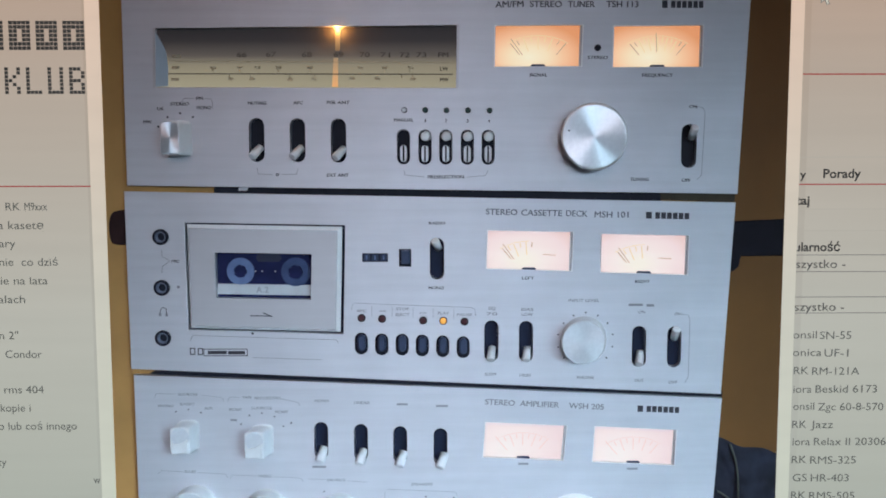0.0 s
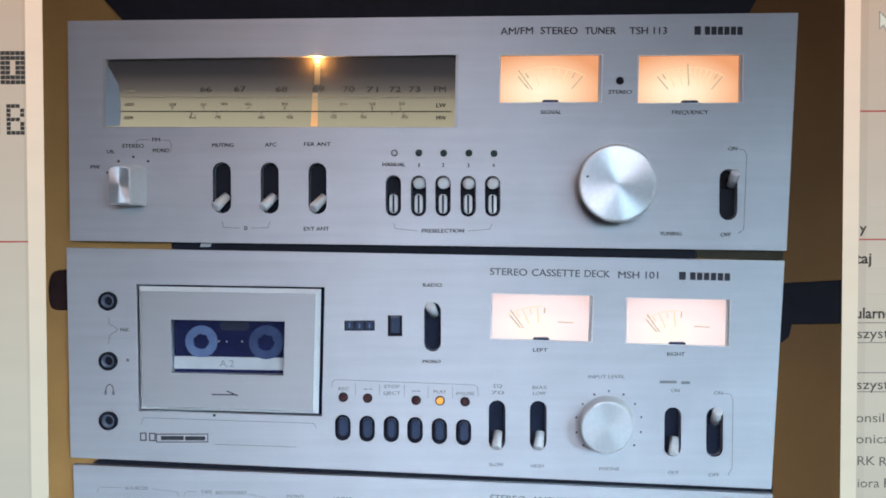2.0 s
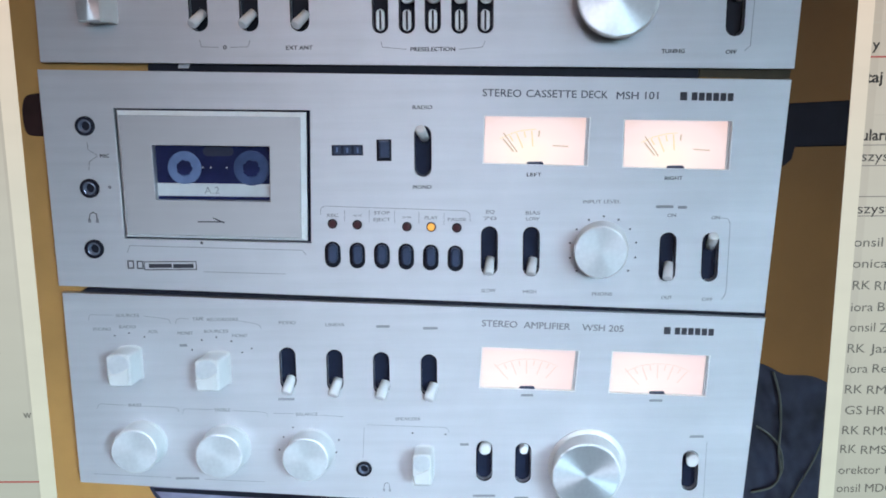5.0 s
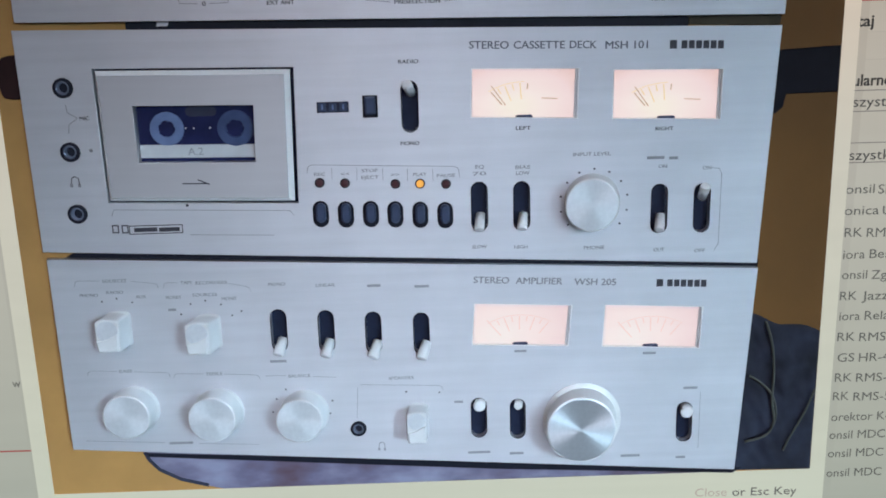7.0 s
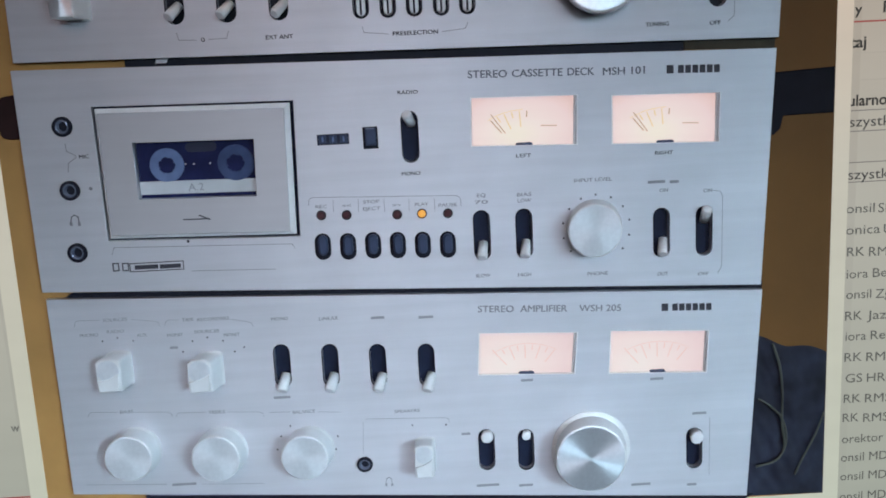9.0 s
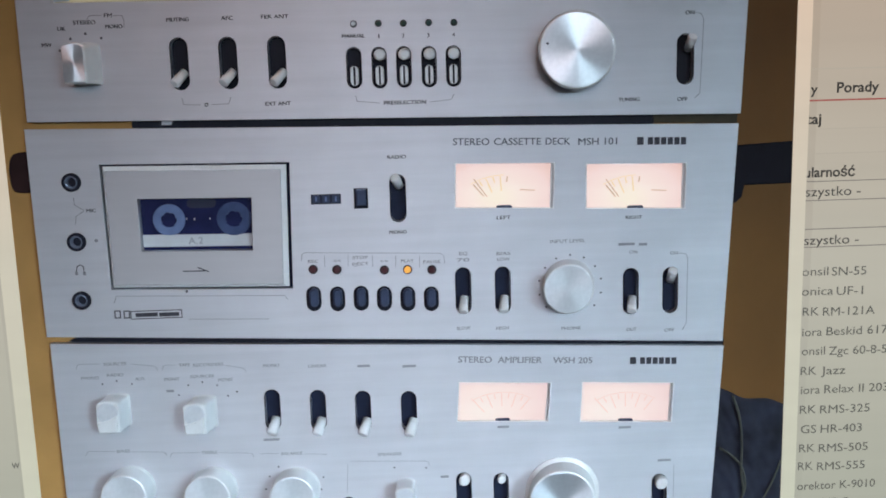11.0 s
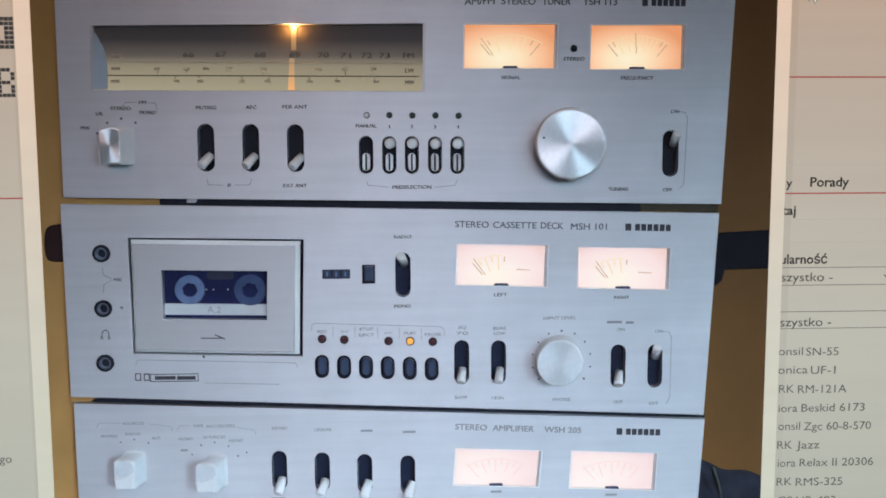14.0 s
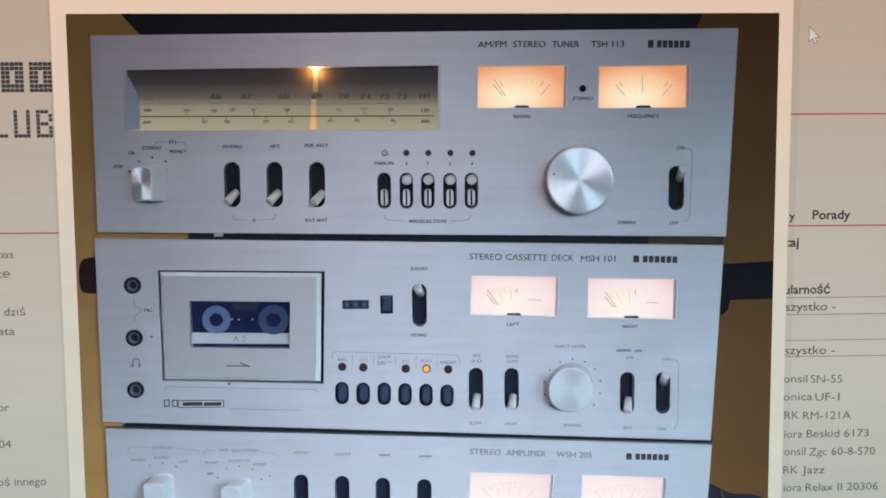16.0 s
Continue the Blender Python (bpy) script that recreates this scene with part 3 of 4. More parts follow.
LEFT_COLUMN = [
    ("M9xxx", (-133.60, -71.90), (-126.50, -71.90)), ("ta kasetę", (-143.80, -77.80), (-127.90, -77.80)), ("uary", (-144.10, -83.60), (-137.00, -83.60)),
    ("nnie  co dziś", (-144.40, -89.50), (-123.80, -89.60)), ("nie na lata", (-144.30, -95.50), (-127.30, -95.60)), ("alach", (-143.20, -101.50), (-134.70, -101.50)),
    ("n 2\"", (-143.40, -113.20), (-137.40, -113.20)), ("Condor", (-141.80, -119.30), (-130.10, -119.30)), ("rms 404", (-142.70, -130.90), (-130.00, -131.00)),
    ("kopie i", (-144.10, -136.90), (-134.50, -136.90)), ("o lub coś innego", (-145.10, -142.90), (-119.80, -143.00)), ("ty", (-145.70, -154.90), (-143.10, -154.90)),
    ("w", (-115.10, -160.90), (-112.90, -160.90)),
]
for text, p, q in LEFT_COLUMN:
    page_text(text, p, q, 2.6)


def block_letters(rows_of_letters, left, step, top, pitch_z, cell, fill=0.88):
    """Letters set as a grid of small squares."""
    for k, rows_text in enumerate(rows_of_letters):
        bm = bmesh.new()
        for j, row in enumerate(rows_text):
            for i, ch in enumerate(row):
                if ch == "#":
                    slab(rect((left + k * step + i * cell, top - j * pitch_z), cell * fill, pitch_z * 0.84), 0.0, 0.1, 0.02, bm)
        part("block_letter", bm, PAGE_INK, screen, "letter of small dark squares")


KLUB = [("#..#", "#..#", "#.#.", "##..", "#.#.", "#..#", "#..#"), ("#...", "#...", "#...", "#...", "#...", "#...", "####"),
        ("#..#", "#..#", "#..#", "#..#", "#..#", "#..#", "####"), ("###.", "#..#", "#..#", "###.", "#..#", "#..#", "####")]
kx, kz = (-137.50, -29.00)
kx2, kz2 = (-117.40, -36.20)
block_letters(KLUB, kx, (kx2 - kx) / 3, kz, (kz - kz2) / 6, (kx2 - kx) / 3 / 5.4)
SOLID = ("#####", "#####", "##.##", "##.##", "##.##", "#####", "#####")
tx, tz = (-135.60, -14.80)
tx2, tz2 = (-118.80, -22.60)
block_letters([SOLID, SOLID, SOLID, SOLID], tx - (tx2 - tx) / 2, (tx2 - tx) / 2, tz, (tz - tz2) / 6, (tx2 - tx) / 2 / 6.2, 0.9)

cx, cz = (145.30, -91.10)
part("menu_arrow", line([(cx - 0.9, cz + 0.5), (cx, cz - 0.5), (cx + 0.9, cz + 0.5)], 0.3, 0.06), PAGE_INK, screen, "small dark menu arrow")

# the arrow pointer on the page
px, pz = (117.30, -4.10)
arrow = [(0, 0), (0, -5.0), (1.2, -4.0), (2.0, -5.7), (2.8, -5.3), (2.0, -3.7), (3.5, -3.6)]
pointer = part("mouse_pointer", slab([(px + x * 0.92, pz + z * 0.92) for x, z in arrow], 0.05, 0.25, 0.05), MOUNT, screen, "small white arrow pointer with dark edge")
part("pointer_edge", line([(px + x * 0.92, pz + z * 0.92) for x, z in arrow + arrow[:1]], 0.22, 0.26, 0.04), PAGE_RULE, pointer)

# ---- the white mount of the photograph ----
mount = thing("photo_mount", (0, -209), "white photo frame box laid over the web page", "picture frame")
plate_with_holes("mount_border", [(-112.6, -209), (112.3, -209), (112.3, 5.2), (-112.6, 5.2)], [[(-108, -195), (108, -195), (108, 0), (-108, 0)]], 0.1, 0.5, MOUNT, mount)
lettering("or Esc Key", (85.90, -201.40), (104.60, -201.50), 2.6, 0.56, PAGE_GREY, mount, "text_line")
page_close = lettering("Close", (75.10, -201.20), (84.30, -201.30), 2.6, 0.56, PAGE_FAINT, mount, "text_line")

# ---- what stands behind the stack ----


def softened(poly, times=2):
    """The outline with its corners cut round."""
    for _ in range(times):
        poly = [q for a, b in zip(poly, poly[1:] + poly[:1]) for q in ((a[0] * 0.75 + b[0] * 0.25, a[1] * 0.75 + b[1] * 0.25), (a[0] * 0.25 + b[0] * 0.75, a[1] * 0.25 + b[1] * 0.75))]
    return poly



tagged(part("backdrop", slab([(-108, -195), (108, -195), (108, 0), (-108, 0)], 0.02, 0.3, 0.02), OCHRE, None), "ochre painted wall behind the hi-fi stack", "wall", kind="structure")
# No real panel: a brown sheet paints the shade on the wall here.
tagged(part("wall_shade_panel", slab([(79.20, -0.20), (108, 0), (108, -195), (80.90, -194.20)], 0.28, 0.36, 0.03), OCHRE_SHADED, None), "shaded right side of the ochre wall, laid on as a brown panel", "wall", kind="structure")
chair = thing("office_chair", (0, -195), "dark office chair that carries the hi-fi stack", "chair")
part("armrest", slab(softened([(-107.20, -74.00), (-103.00, -73.00), (-99.00, -73.40), (-99.00, -84.00), (-104.90, -84.40), (-107.40, -83.20)]), 0.2, 0.9, 0.3), ARMREST, chair, "dark brown armrest end")
part("armrest", slab([(90.70, -77.20), (108, (107.90, -76.40)[1]), (108, (107.90, -88.20)[1]), (94.50, -88.40), (93.80, -91.70), (92.00, -93.30), (90.00, -93.30)], 0.3, 1.0, 0.3), ARM_BLUE, chair, "blue-black armrest")
part("seat", slab([(-81.40, -182.90), (87.40, -194.00), (84.20, -195.10), (40, -195), (-60, -195), (-71.80, -191.80), (-77.70, -188.30), (-80.20, -185.20)], 0.3, 0.9, 0.25), SEAT, chair, "violet brown seat under the amplifier")
# Dark cord added for the shading along the seat's rounded edge.
part("seat_edge_shade", wire([spot(p, 0.9) for p in ((-81.00, -182.90), (-80.00, -185.20), (-77.40, -188.30), (-71.60, -191.50), (-64.0, -193.6))], 0.5), NAVY, chair, "dark navy cord standing for the shade along the seat's edge")
bag = thing("cloth_bag", (98.60, -194.00), "dark blue cloth bag with loose cables beside the stack", "bag")


def soft_sheet(left, right, steps_u, steps_v, back, front, height):
    """A creased soft body between two side lines."""
    bm = bmesh.new()
    grids = []
    for deep in (False, True):
        grid = []
        for j in range(steps_v + 1):
            v = j / steps_v
            a, b = Vector(left[0]).lerp(Vector(left[1]), v), Vector(right[0]).lerp(Vector(right[1]), v)
            row = []
            for i in range(steps_u + 1):
                u = i / steps_u
                p = a.lerp(b, u)
                crease = noise.noise(Vector((p.x * 0.16 + p.y * 0.05, p.y * 0.06, 3.0))) + 0.7 * noise.noise(Vector((p.x * 0.42 + p.y * 0.2, p.y * 0.20, 9.0)))
                rim_k = min(1.0, 5 * u, 5 * (1 - u), 7 * v, 7 * (1 - v)) ** 0.5
                d = back if deep else front + height * rim_k * max(0.0, 0.6 + crease)
                sag = 1.6 * noise.noise(Vector((p.x * 0.12, 1.0, 5.0))) * (1 - v) ** 3
                row.append(bm.verts.new(spot((p.x, p.y + sag), d)))
            grid.append(row)
        grids.append(grid)
    for grid in grids:
        for j in range(steps_v):
            for i in range(steps_u):
                bm.faces.new((grid[j][i], grid[j][i + 1], grid[j + 1][i + 1], grid[j + 1][i])).smooth = True
    edge = [(0, i) for i in range(steps_u)] + [(j, steps_u) for j in range(steps_v)] + [(steps_v, i) for i in range(steps_u, 0, -1)] + [(j, 0) for j in range(steps_v, 0, -1)]
    for (j, i), (l, k) in zip(edge, edge[1:] + edge[:1]):
        bm.faces.new((grids[0][j][i], grids[0][l][k], grids[1][l][k], grids[1][j][i]))
    return bm


part("bag_body", soft_sheet(((88.10, -147.70), (85.40, -194.50)), ((107.9, (108.10, -153.30)[1]), (107.9, -194.9)), 26, 40, 0.3, 0.6, 1.5), CLOTH, bag)


def cord(points, r, parent):
    pts = [spot(p, 2.7) for p in points]
    fine = []
    for i in range(len(pts) - 1):
        a, b, c, d = pts[max(i - 1, 0)], pts[i], pts[i + 1], pts[min(i + 2, len(pts) - 1)]
        for k in range(6):
            s = k / 6
            fine.append(0.5 * ((2 * b) + (c - a) * s + (2 * a - 5 * b + 4 * c - d) * s * s + (3 * b - a - 3 * c + d) * s ** 3))
    return part("cable", wire(fine + [pts[-1]], r, n=6), CABLE, parent, "thin grey cable")


cord([(92.70, -150.20), (94.80, -156.80), (95.70, -165.00), (95.70, -173.30), (96.50, -180.10), (94.30, -184.20), (88.70, -185.80)], 0.35, bag)
cord([(89.00, -165.90), (92.70, -168.50), (96.00, -172.50), (97.10, -178.50), (95.80, -182.60)], 0.3, bag)
cord([(107.60, -170.70), (105.20, -177.30), (101.50, -184.70), (99.70, -188.90)], 0.3, bag)

# ---- tuner ----
tuner = thing("stereo_tuner", (-5.00, -66.50), "silver brushed-metal stereo tuner with lit dial, top of the stack", "tuner", "hi-fi stack")
PANEL = [(-101.10, -6.20), (95.40, -4.40), (92.80, -68.40), (-101.20, -65.40)]
DIAL_Q = [(-91.20, -16.40), (3.70, -15.40), (3.40, -35.00), (-91.70, -34.70)]
M1 = [(15.20, -15.60), (42.90, -15.40), (42.60, -28.30), (15.00, -28.40)]
M2 = [(52.40, -15.70), (80.70, -15.50), (80.60, -28.50), (52.20, -28.60)]
SLOTS = [((-59.90, -51.10), (-61.70, -56.40)), ((-47.00, -51.20), (-48.90, -56.50)), ((-34.10, -51.30), (-35.40, -56.80))]
PRESETS = [(-13.60, -53.30), (-6.80, -53.40), (-0.20, -53.40), (6.60, -53.50), (13.20, -53.50)]
POWER = ((76.90, -53.20), (78.90, -47.10))
sw, sh = 4.33, 13.32
kw, kh = 3.63, 10.55
part("chassis", slab(grow(PANEL, 0.985), 0.3, 1.0, 0.1), BLACK, tuner, "black chassis")
part("top_cover", slab([(-91.80, 0.10), (84.50, -0.20), (81.60, -5.60), (-85.80, -6.60)], 0.3, 1.4, 0.1), BLACK, tuner, "black top cover")
plate_with_holes("front_panel", PANEL, [DIAL_Q, M1, M2, *[stadium(p, sw, sh) for p, _ in SLOTS], *[stadium(p, kw, kh) for p in PRESETS], stadium(POWER[0], sw, sh)], 1.0, FACE, ALU, tuner, "brushed silver front panel")
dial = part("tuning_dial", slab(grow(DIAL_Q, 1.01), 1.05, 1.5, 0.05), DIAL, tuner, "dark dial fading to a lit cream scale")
part("window_frame", rim(grow(DIAL_Q, 1.008), grow(DIAL_Q, 0.992), 1.2, FACE + 0.04), ALU_DOOR, dial)
part("scale_line", line([(-87.30, -30.50), (1.90, -30.70)], 0.32, 1.55), SCALE_DARK, dial)
part("scale_line", line([(-87.20, -26.70), (1.90, -27.00)], 0.14, 1.55), SCALE_PRINT, dial)


def dial_word(text, mid, w, h):
    return lettering(text, (mid[0] - w / 2, mid[1]), (mid[0] + w / 2, mid[1]), h, 1.56, SCALE_DARK, dial, "scale_number", 0.0, 0.12)


for text, p in (("66", (-64.10, -24.60)), ("67", (-54.90, -24.50)), ("68", (-43.70, -24.60)), ("69", (-33.80, -24.60)), ("70", (-25.60, -24.60)), ("71", (-19.20, -24.70)), ("72", (-13.10, -24.70)), ("73", (-7.90, -24.70)), ("FM", (-1.00, -24.70))):
    dial_word(text, p, 3.11, 1.56)
dial_word("LW", (-0.70, -29.00), 2.60, 1.21)
dial_word("MW", (-0.70, -32.40), 2.60, 1.21)
for p in ((-84.30, -25.10), (-84.70, -28.60), (-85.00, -32.20)):
    part("scale_mark", slab(rect(p, 2.42, 0.87), 1.45, 1.55, 0.02), SCALE_PRINT, dial)
for p in ((-73.00, -28.70), (-64.70, -28.70), (-59.10, -28.60), (-52.60, -28.60), (-42.70, -28.60), (-27.00, -28.70), (-19.30, -28.60), (-11.20, -28.60), (-67.70, -32.10), (-60.90, -32.10), (-49.10, -32.20), (-41.50, -32.20), (-29.60, -32.10), (-21.60, -32.10), (-10.40, -32.20)):
    bm = bmesh.new()
    for dx in (-0.62, 0.0, 0.62):
        slab(rect((p[0] + dx, p[1]), 0.44, 0.84), 1.45, 1.55, 0.02, bm)
    part("scale_mark", bm, SCALE_PRINT, dial)
for p in ((-68.00, -31.10), (-61.20, -31.10), (-49.10, -31.20), (-41.40, -31.20), (-29.60, -31.20), (-21.90, -31.30), (-14.00, -31.30), (-10.70, -31.30), (-73.10, -29.50), (-64.70, -29.50), (-52.70, -29.60), (-42.80, -29.70), (-19.30, -29.80), (-11.60, -29.80)):
    part("scale_tick", slab(rect(p, 0.28, 1.04), 1.45, 1.57, 0.02), SCALE_PRINT, dial)
bm = bmesh.new()
outer, deep = [(-91.30, -16.80), (-91.40, -22.50), (-91.50, -28.50), (-91.60, -34.50)], [(-89.60, -19.30), (-87.60, -23.40), (-87.00, -28.60), (-87.20, -34.30)]
loop_faces(bm, [[spot(a, FACE - 0.15), spot(b, 1.56), spot(b, 1.45), spot(a, 1.45)] for a, b in zip(outer, deep)])
part("dial_side", bm, DIAL_SIDE, dial, "sloping side wall of the dial recess, coloured for the bluish light on it")
part("dial_pointer", slab([(-35.70, -16.00), (-31.70, -16.00), (-33.10, -17.00), (-33.40, -23.40), (-34.80, -23.40), (-34.70, -17.00)], 1.5, 1.9, 0.1), POINTER, dial, "amber lit dial pointer")
part("dial_pointer", slab([(-35.30, -25.60), (-33.90, -25.60), (-34.00, -34.60), (-35.90, -34.60)], 1.5, 1.58, 0.02), POINTER_LOW, dial, "amber lit dial pointer")
meter(M1, tuner, METER_WARM, -30, 9, "orange lit signal meter")
meter(M2, tuner, METER_WARM, -2, 13, "orange lit frequency meter")
for text, p, q in (("AM/FM", (15.30, -9.20), (24.00, -9.00)), ("STEREO", (26.10, -9.00), (36.00, -9.10)), ("TUNER", (38.00, -9.10), (46.30, -9.10)), ("TSH 113", (50.00, -9.10), (60.00, -9.10))):
    lettering(text, p, q, 1.90, FACE + 0.01, INK, tuner, "lettering", 0.0, 0.12)
brand_bars((67.50, -9.10), (80.60, -9.20), 1.90, tuner)
word("SIGNAL", (28.90, -30.90), 5.54, 1.04, tuner)
word("FREQUENCY", (66.40, -31.00), 9.69, 1.04, tuner)
led((47.50, -22.50), 0.78, BLACK, tuner)
word("STEREO", (47.50, -25.50), 6.23, 1.04, tuner)
selector_knob((-87.60, -50.20), 6.0, 10.4, 6.0, tuner, (4.1, -0.3), False)
for p in ((-90.80, -46.90), (-87.80, -43.90), (-83.80, -42.70), (-79.80, -43.90)):
    dot(p, 0.35, tuner)
for text, p, w in (("MW", (-94.10, -45.40), 15), ("UK", (-89.90, -41.30), 12), ("STEREO", (-83.90, -39.80), 34), ("FM", (-77.60, -38.10), 12), ("MONO", (-76.30, -41.00), 26)):
    word(text, p, 0.17 * w, 1.04, tuner)
part("bracket_line", line([(-83.20, -39.10), (-82.30, -38.10), (-79.30, -38.10)], 0.16, FACE), INK_PALE, tuner)
part("bracket_line", line([(-76.10, -38.20), (-74.00, -38.30), (-73.50, -39.40), (-73.60, -41.20)], 0.16, FACE), INK_PALE, tuner)
for p, tip in SLOTS:
    switch(p, sw, sh, tip, (3.0, 3.0), tuner, 2.6, 1.38)
for text, p, w in (("MUTING", (-59.60, -39.60), 34), ("AFC", (-46.70, -39.50), 18), ("FER ANT", (-34.10, -39.40), 42), ("EXT ANT", (-34.50, -62.20), 40)):
    word(text, p, 0.17 * w, 1.04, tuner)
part("bracket_line", line([(-59.90, -60.10), (-59.60, -61.80), (-55.20, -62.00)], 0.16, FACE), INK_PALE, tuner)
part("bracket_line", line([(-52.10, -62.00), (-47.60, -61.90), (-47.00, -60.20)], 0.16, FACE), INK_PALE, tuner)
word("0", (-53.60, -62.00), 0.87, 1.04, tuner)
for i, (p, label_at, lamp_at) in enumerate(zip(PRESETS, ((-13.50, -44.90), (-6.70, -45.10), (-0.20, -45.10), (6.60, -45.20), (13.40, -45.20)), ((-13.30, -41.80), (-6.70, -41.80), (0.00, -41.90), (6.80, -41.90), (13.60, -42.00)))):
    part("slot_rim", rim(stadium(p, kw + 0.5, kh + 0.5), stadium(p, kw - 0.02, kh - 0.02), FACE - 0.3, FACE + 0.06), BLACK, tuner)
    slide = part("preset_slide", slab(stadium((p[0], p[1] - kh * 0.2), kw * 0.62, kh * 0.5), 1.05, 2.6, 0.2), LEVER, tuner, "white preset slide with a dark groove")
    part("groove", slab(rect((p[0], p[1] - kh * 0.2), kw * 0.14, kh * 0.46), 2.5, 2.68, 0.02), BLACK, slide)
    if i:
        part("preset_button", turned((p[0], p[1] + kh * 0.32), 4.6, [(kw * 0.40, 1.1), (kw * 0.42, 4.0), (kw * 0.36, 4.5), (kw * 0.15, 4.7)], 20), LEVER, tuner, "small round metal preset button")
    led(lamp_at, 0.69, LED_OFF if i else LED_CLEAR, tuner, "" if i else "pale clear indicator lamp")
    word("MANUAL" if i == 0 else str(i), label_at, 6.06 if i == 0 else (0.26 if i == 1 else 0.55), 1.04, tuner)
word("PRESELECTION", (-0.30, -62.80), 11.42, 1.04, tuner)
part("bracket_line", line([(-13.50, -60.80), (-13.20, -62.20), (-7.10, -62.80)], 0.16, FACE), INK_PALE, tuner)
part("bracket_line", line([(6.50, -62.90), (12.40, -62.40), (13.10, -61.00)], 0.16, FACE), INK_PALE, tuner)
big = round_knob((46.90, -50.10), 10.21, 7.0, tuner, SPUN, 1.0, "large turned aluminium tuning knob")
part("index_dot", turned((38.80, -48.20), FACE + 7.15, [(0.3, FACE + 6.9), (0.3, FACE + 7.12), (0.1, FACE + 7.16)], 10), BLACK, big)
word("TUNING", (61.30, -63.70), 5.88, 1.04, tuner)
switch(POWER[0], sw, sh, POWER[1], (-1.4, -3.6), tuner, 3.0, 1.30)
word("ON", (77.90, -40.80), 2.42, 1.04, tuner)
word("OFF", (76.20, -64.00), 2.77, 1.04, tuner)
part("bracket_line", line([(79.50, -40.80), (81.10, -41.20), (81.80, -42.70), (81.10, -62.50), (79.70, -63.70)], 0.16, FACE), INK_PALE, tuner)
part("gap_strip", slab([(-73.70, -65.30), (68.20, -67.60), (68.30, -71.60), (-73.70, -68.80)], 0.3, 0.95, 0.1), BLACK, tuner, "black strip in the gap below the tuner")

# Shade on the ochre wall inside the gap, painted as an olive strip.
part("gap_strip", slab([(68.4, -67.6), (92.0, -68.5), (91.8, -70.9), (68.4, -70.3)], 0.3, 0.9, 0.1), OLIVE_SHADE, tuner, "olive strip standing for the shaded wall in the gap below the tuner")
part("foot_tab", slab([(-65.60, -65.60), (-62.70, -65.60), (-63.20, -67.10), (-66.00, -67.10)], 0.8, 1.1, 0.05), ALU, tuner, "bare metal tab in the gap")

# ---- cassette deck ----
deck = thing("cassette_deck", (-9.20, -128.10), "silver stereo cassette deck with a tape behind its door", "cassette deck", "hi-fi stack")
PANEL = [(-102.20, -67.20), (92.30, -71.10), (89.20, -133.40), (-101.80, -124.40)]
DOOR = [(-82.60, -77.70), (-33.30, -78.60), (-34.20, -112.50), (-82.40, -111.10)]
WINDOW = [(-74.00, -86.80), (-43.20, -87.40), (-43.70, -102.00), (-74.00, -101.40)]
M1 = [(13.00, -79.80), (40.60, -80.40), (40.20, -93.10), (12.60, -92.20)]
M2 = [(49.40, -81.00), (77.70, -81.60), (77.50, -94.40), (49.30, -93.50)]
SLOTS = [((-3.10, -88.90), (-3.80, -83.10)), ((14.40, -115.60), (14.20, -122.00)), ((25.60, -115.80), (25.60, -122.20)), ((62.20, -117.60), (62.40, -123.70)), ((73.60, -117.80), (74.40, -111.90))]
JACKS = [(-91.00, -81.70), (-91.10, -98.00), (-91.20, -114.30)]
sw, sh = 4.03, 12.88
part("chassis", slab(grow(PANEL, 0.985), 0.3, 1.0, 0.1), NAVY_BLACK, deck, "black chassis")
plate_with_holes("front_panel", PANEL, [[(x + 0.12, z - 0.06) for x, z in grow(DOOR, 1.034)], M1, M2, *[stadium(p, sw, sh) for p, _ in SLOTS], *[circle(p, 1.77) for p in JACKS]], 1.0, FACE, ALU, deck, "brushed silver front panel")
inner = [(DOOR[0][0] + 0.40, DOOR[0][1] - 1.25), (DOOR[1][0] - 1.50, DOOR[1][1] - 1.25), (DOOR[2][0] - 1.50, DOOR[2][1] + 0.64), (DOOR[3][0] + 0.40, DOOR[3][1] + 0.64)]
door = plate_with_holes("cassette_door", grow(inner, 0.998), [WINDOW], 1.05, FACE + 1.25, ALU_DOOR, deck, "satin silver cassette door with a window")
TOP, LOW = FACE + 1.28, FACE + 0.35


def door_bevel(outer_a, outer_b, inner_a, inner_b):
    """A sloping strip along one side of the door."""
    bm = bmesh.new()
    corners = [spot(outer_a, LOW), spot(outer_b, LOW), spot(inner_b, TOP), spot(inner_a, TOP)]
    loop_faces(bm, [[c + Vector((0, 0.0008, 0)) for c in corners], corners])
    return part("door_edge", bm, ALU_EDGE, door, "polished bevel edge")


door_bevel(DOOR[0], DOOR[1], inner[0], inner[1])
door_bevel(DOOR[1], DOOR[2], inner[1], inner[2])
door_bevel(DOOR[2], DOOR[3], inner[2], inner[3])
door_bevel(DOOR[3], DOOR[0], inner[3], inner[0])
cassette = thing("cassette", (-58.80, -101.80), "dark blue cassette tape with a white label in the deck", "cassette")
part("shell", slab(grow(WINDOW, 1.03), 1.05, 1.5, 0.05), TAPE, cassette)
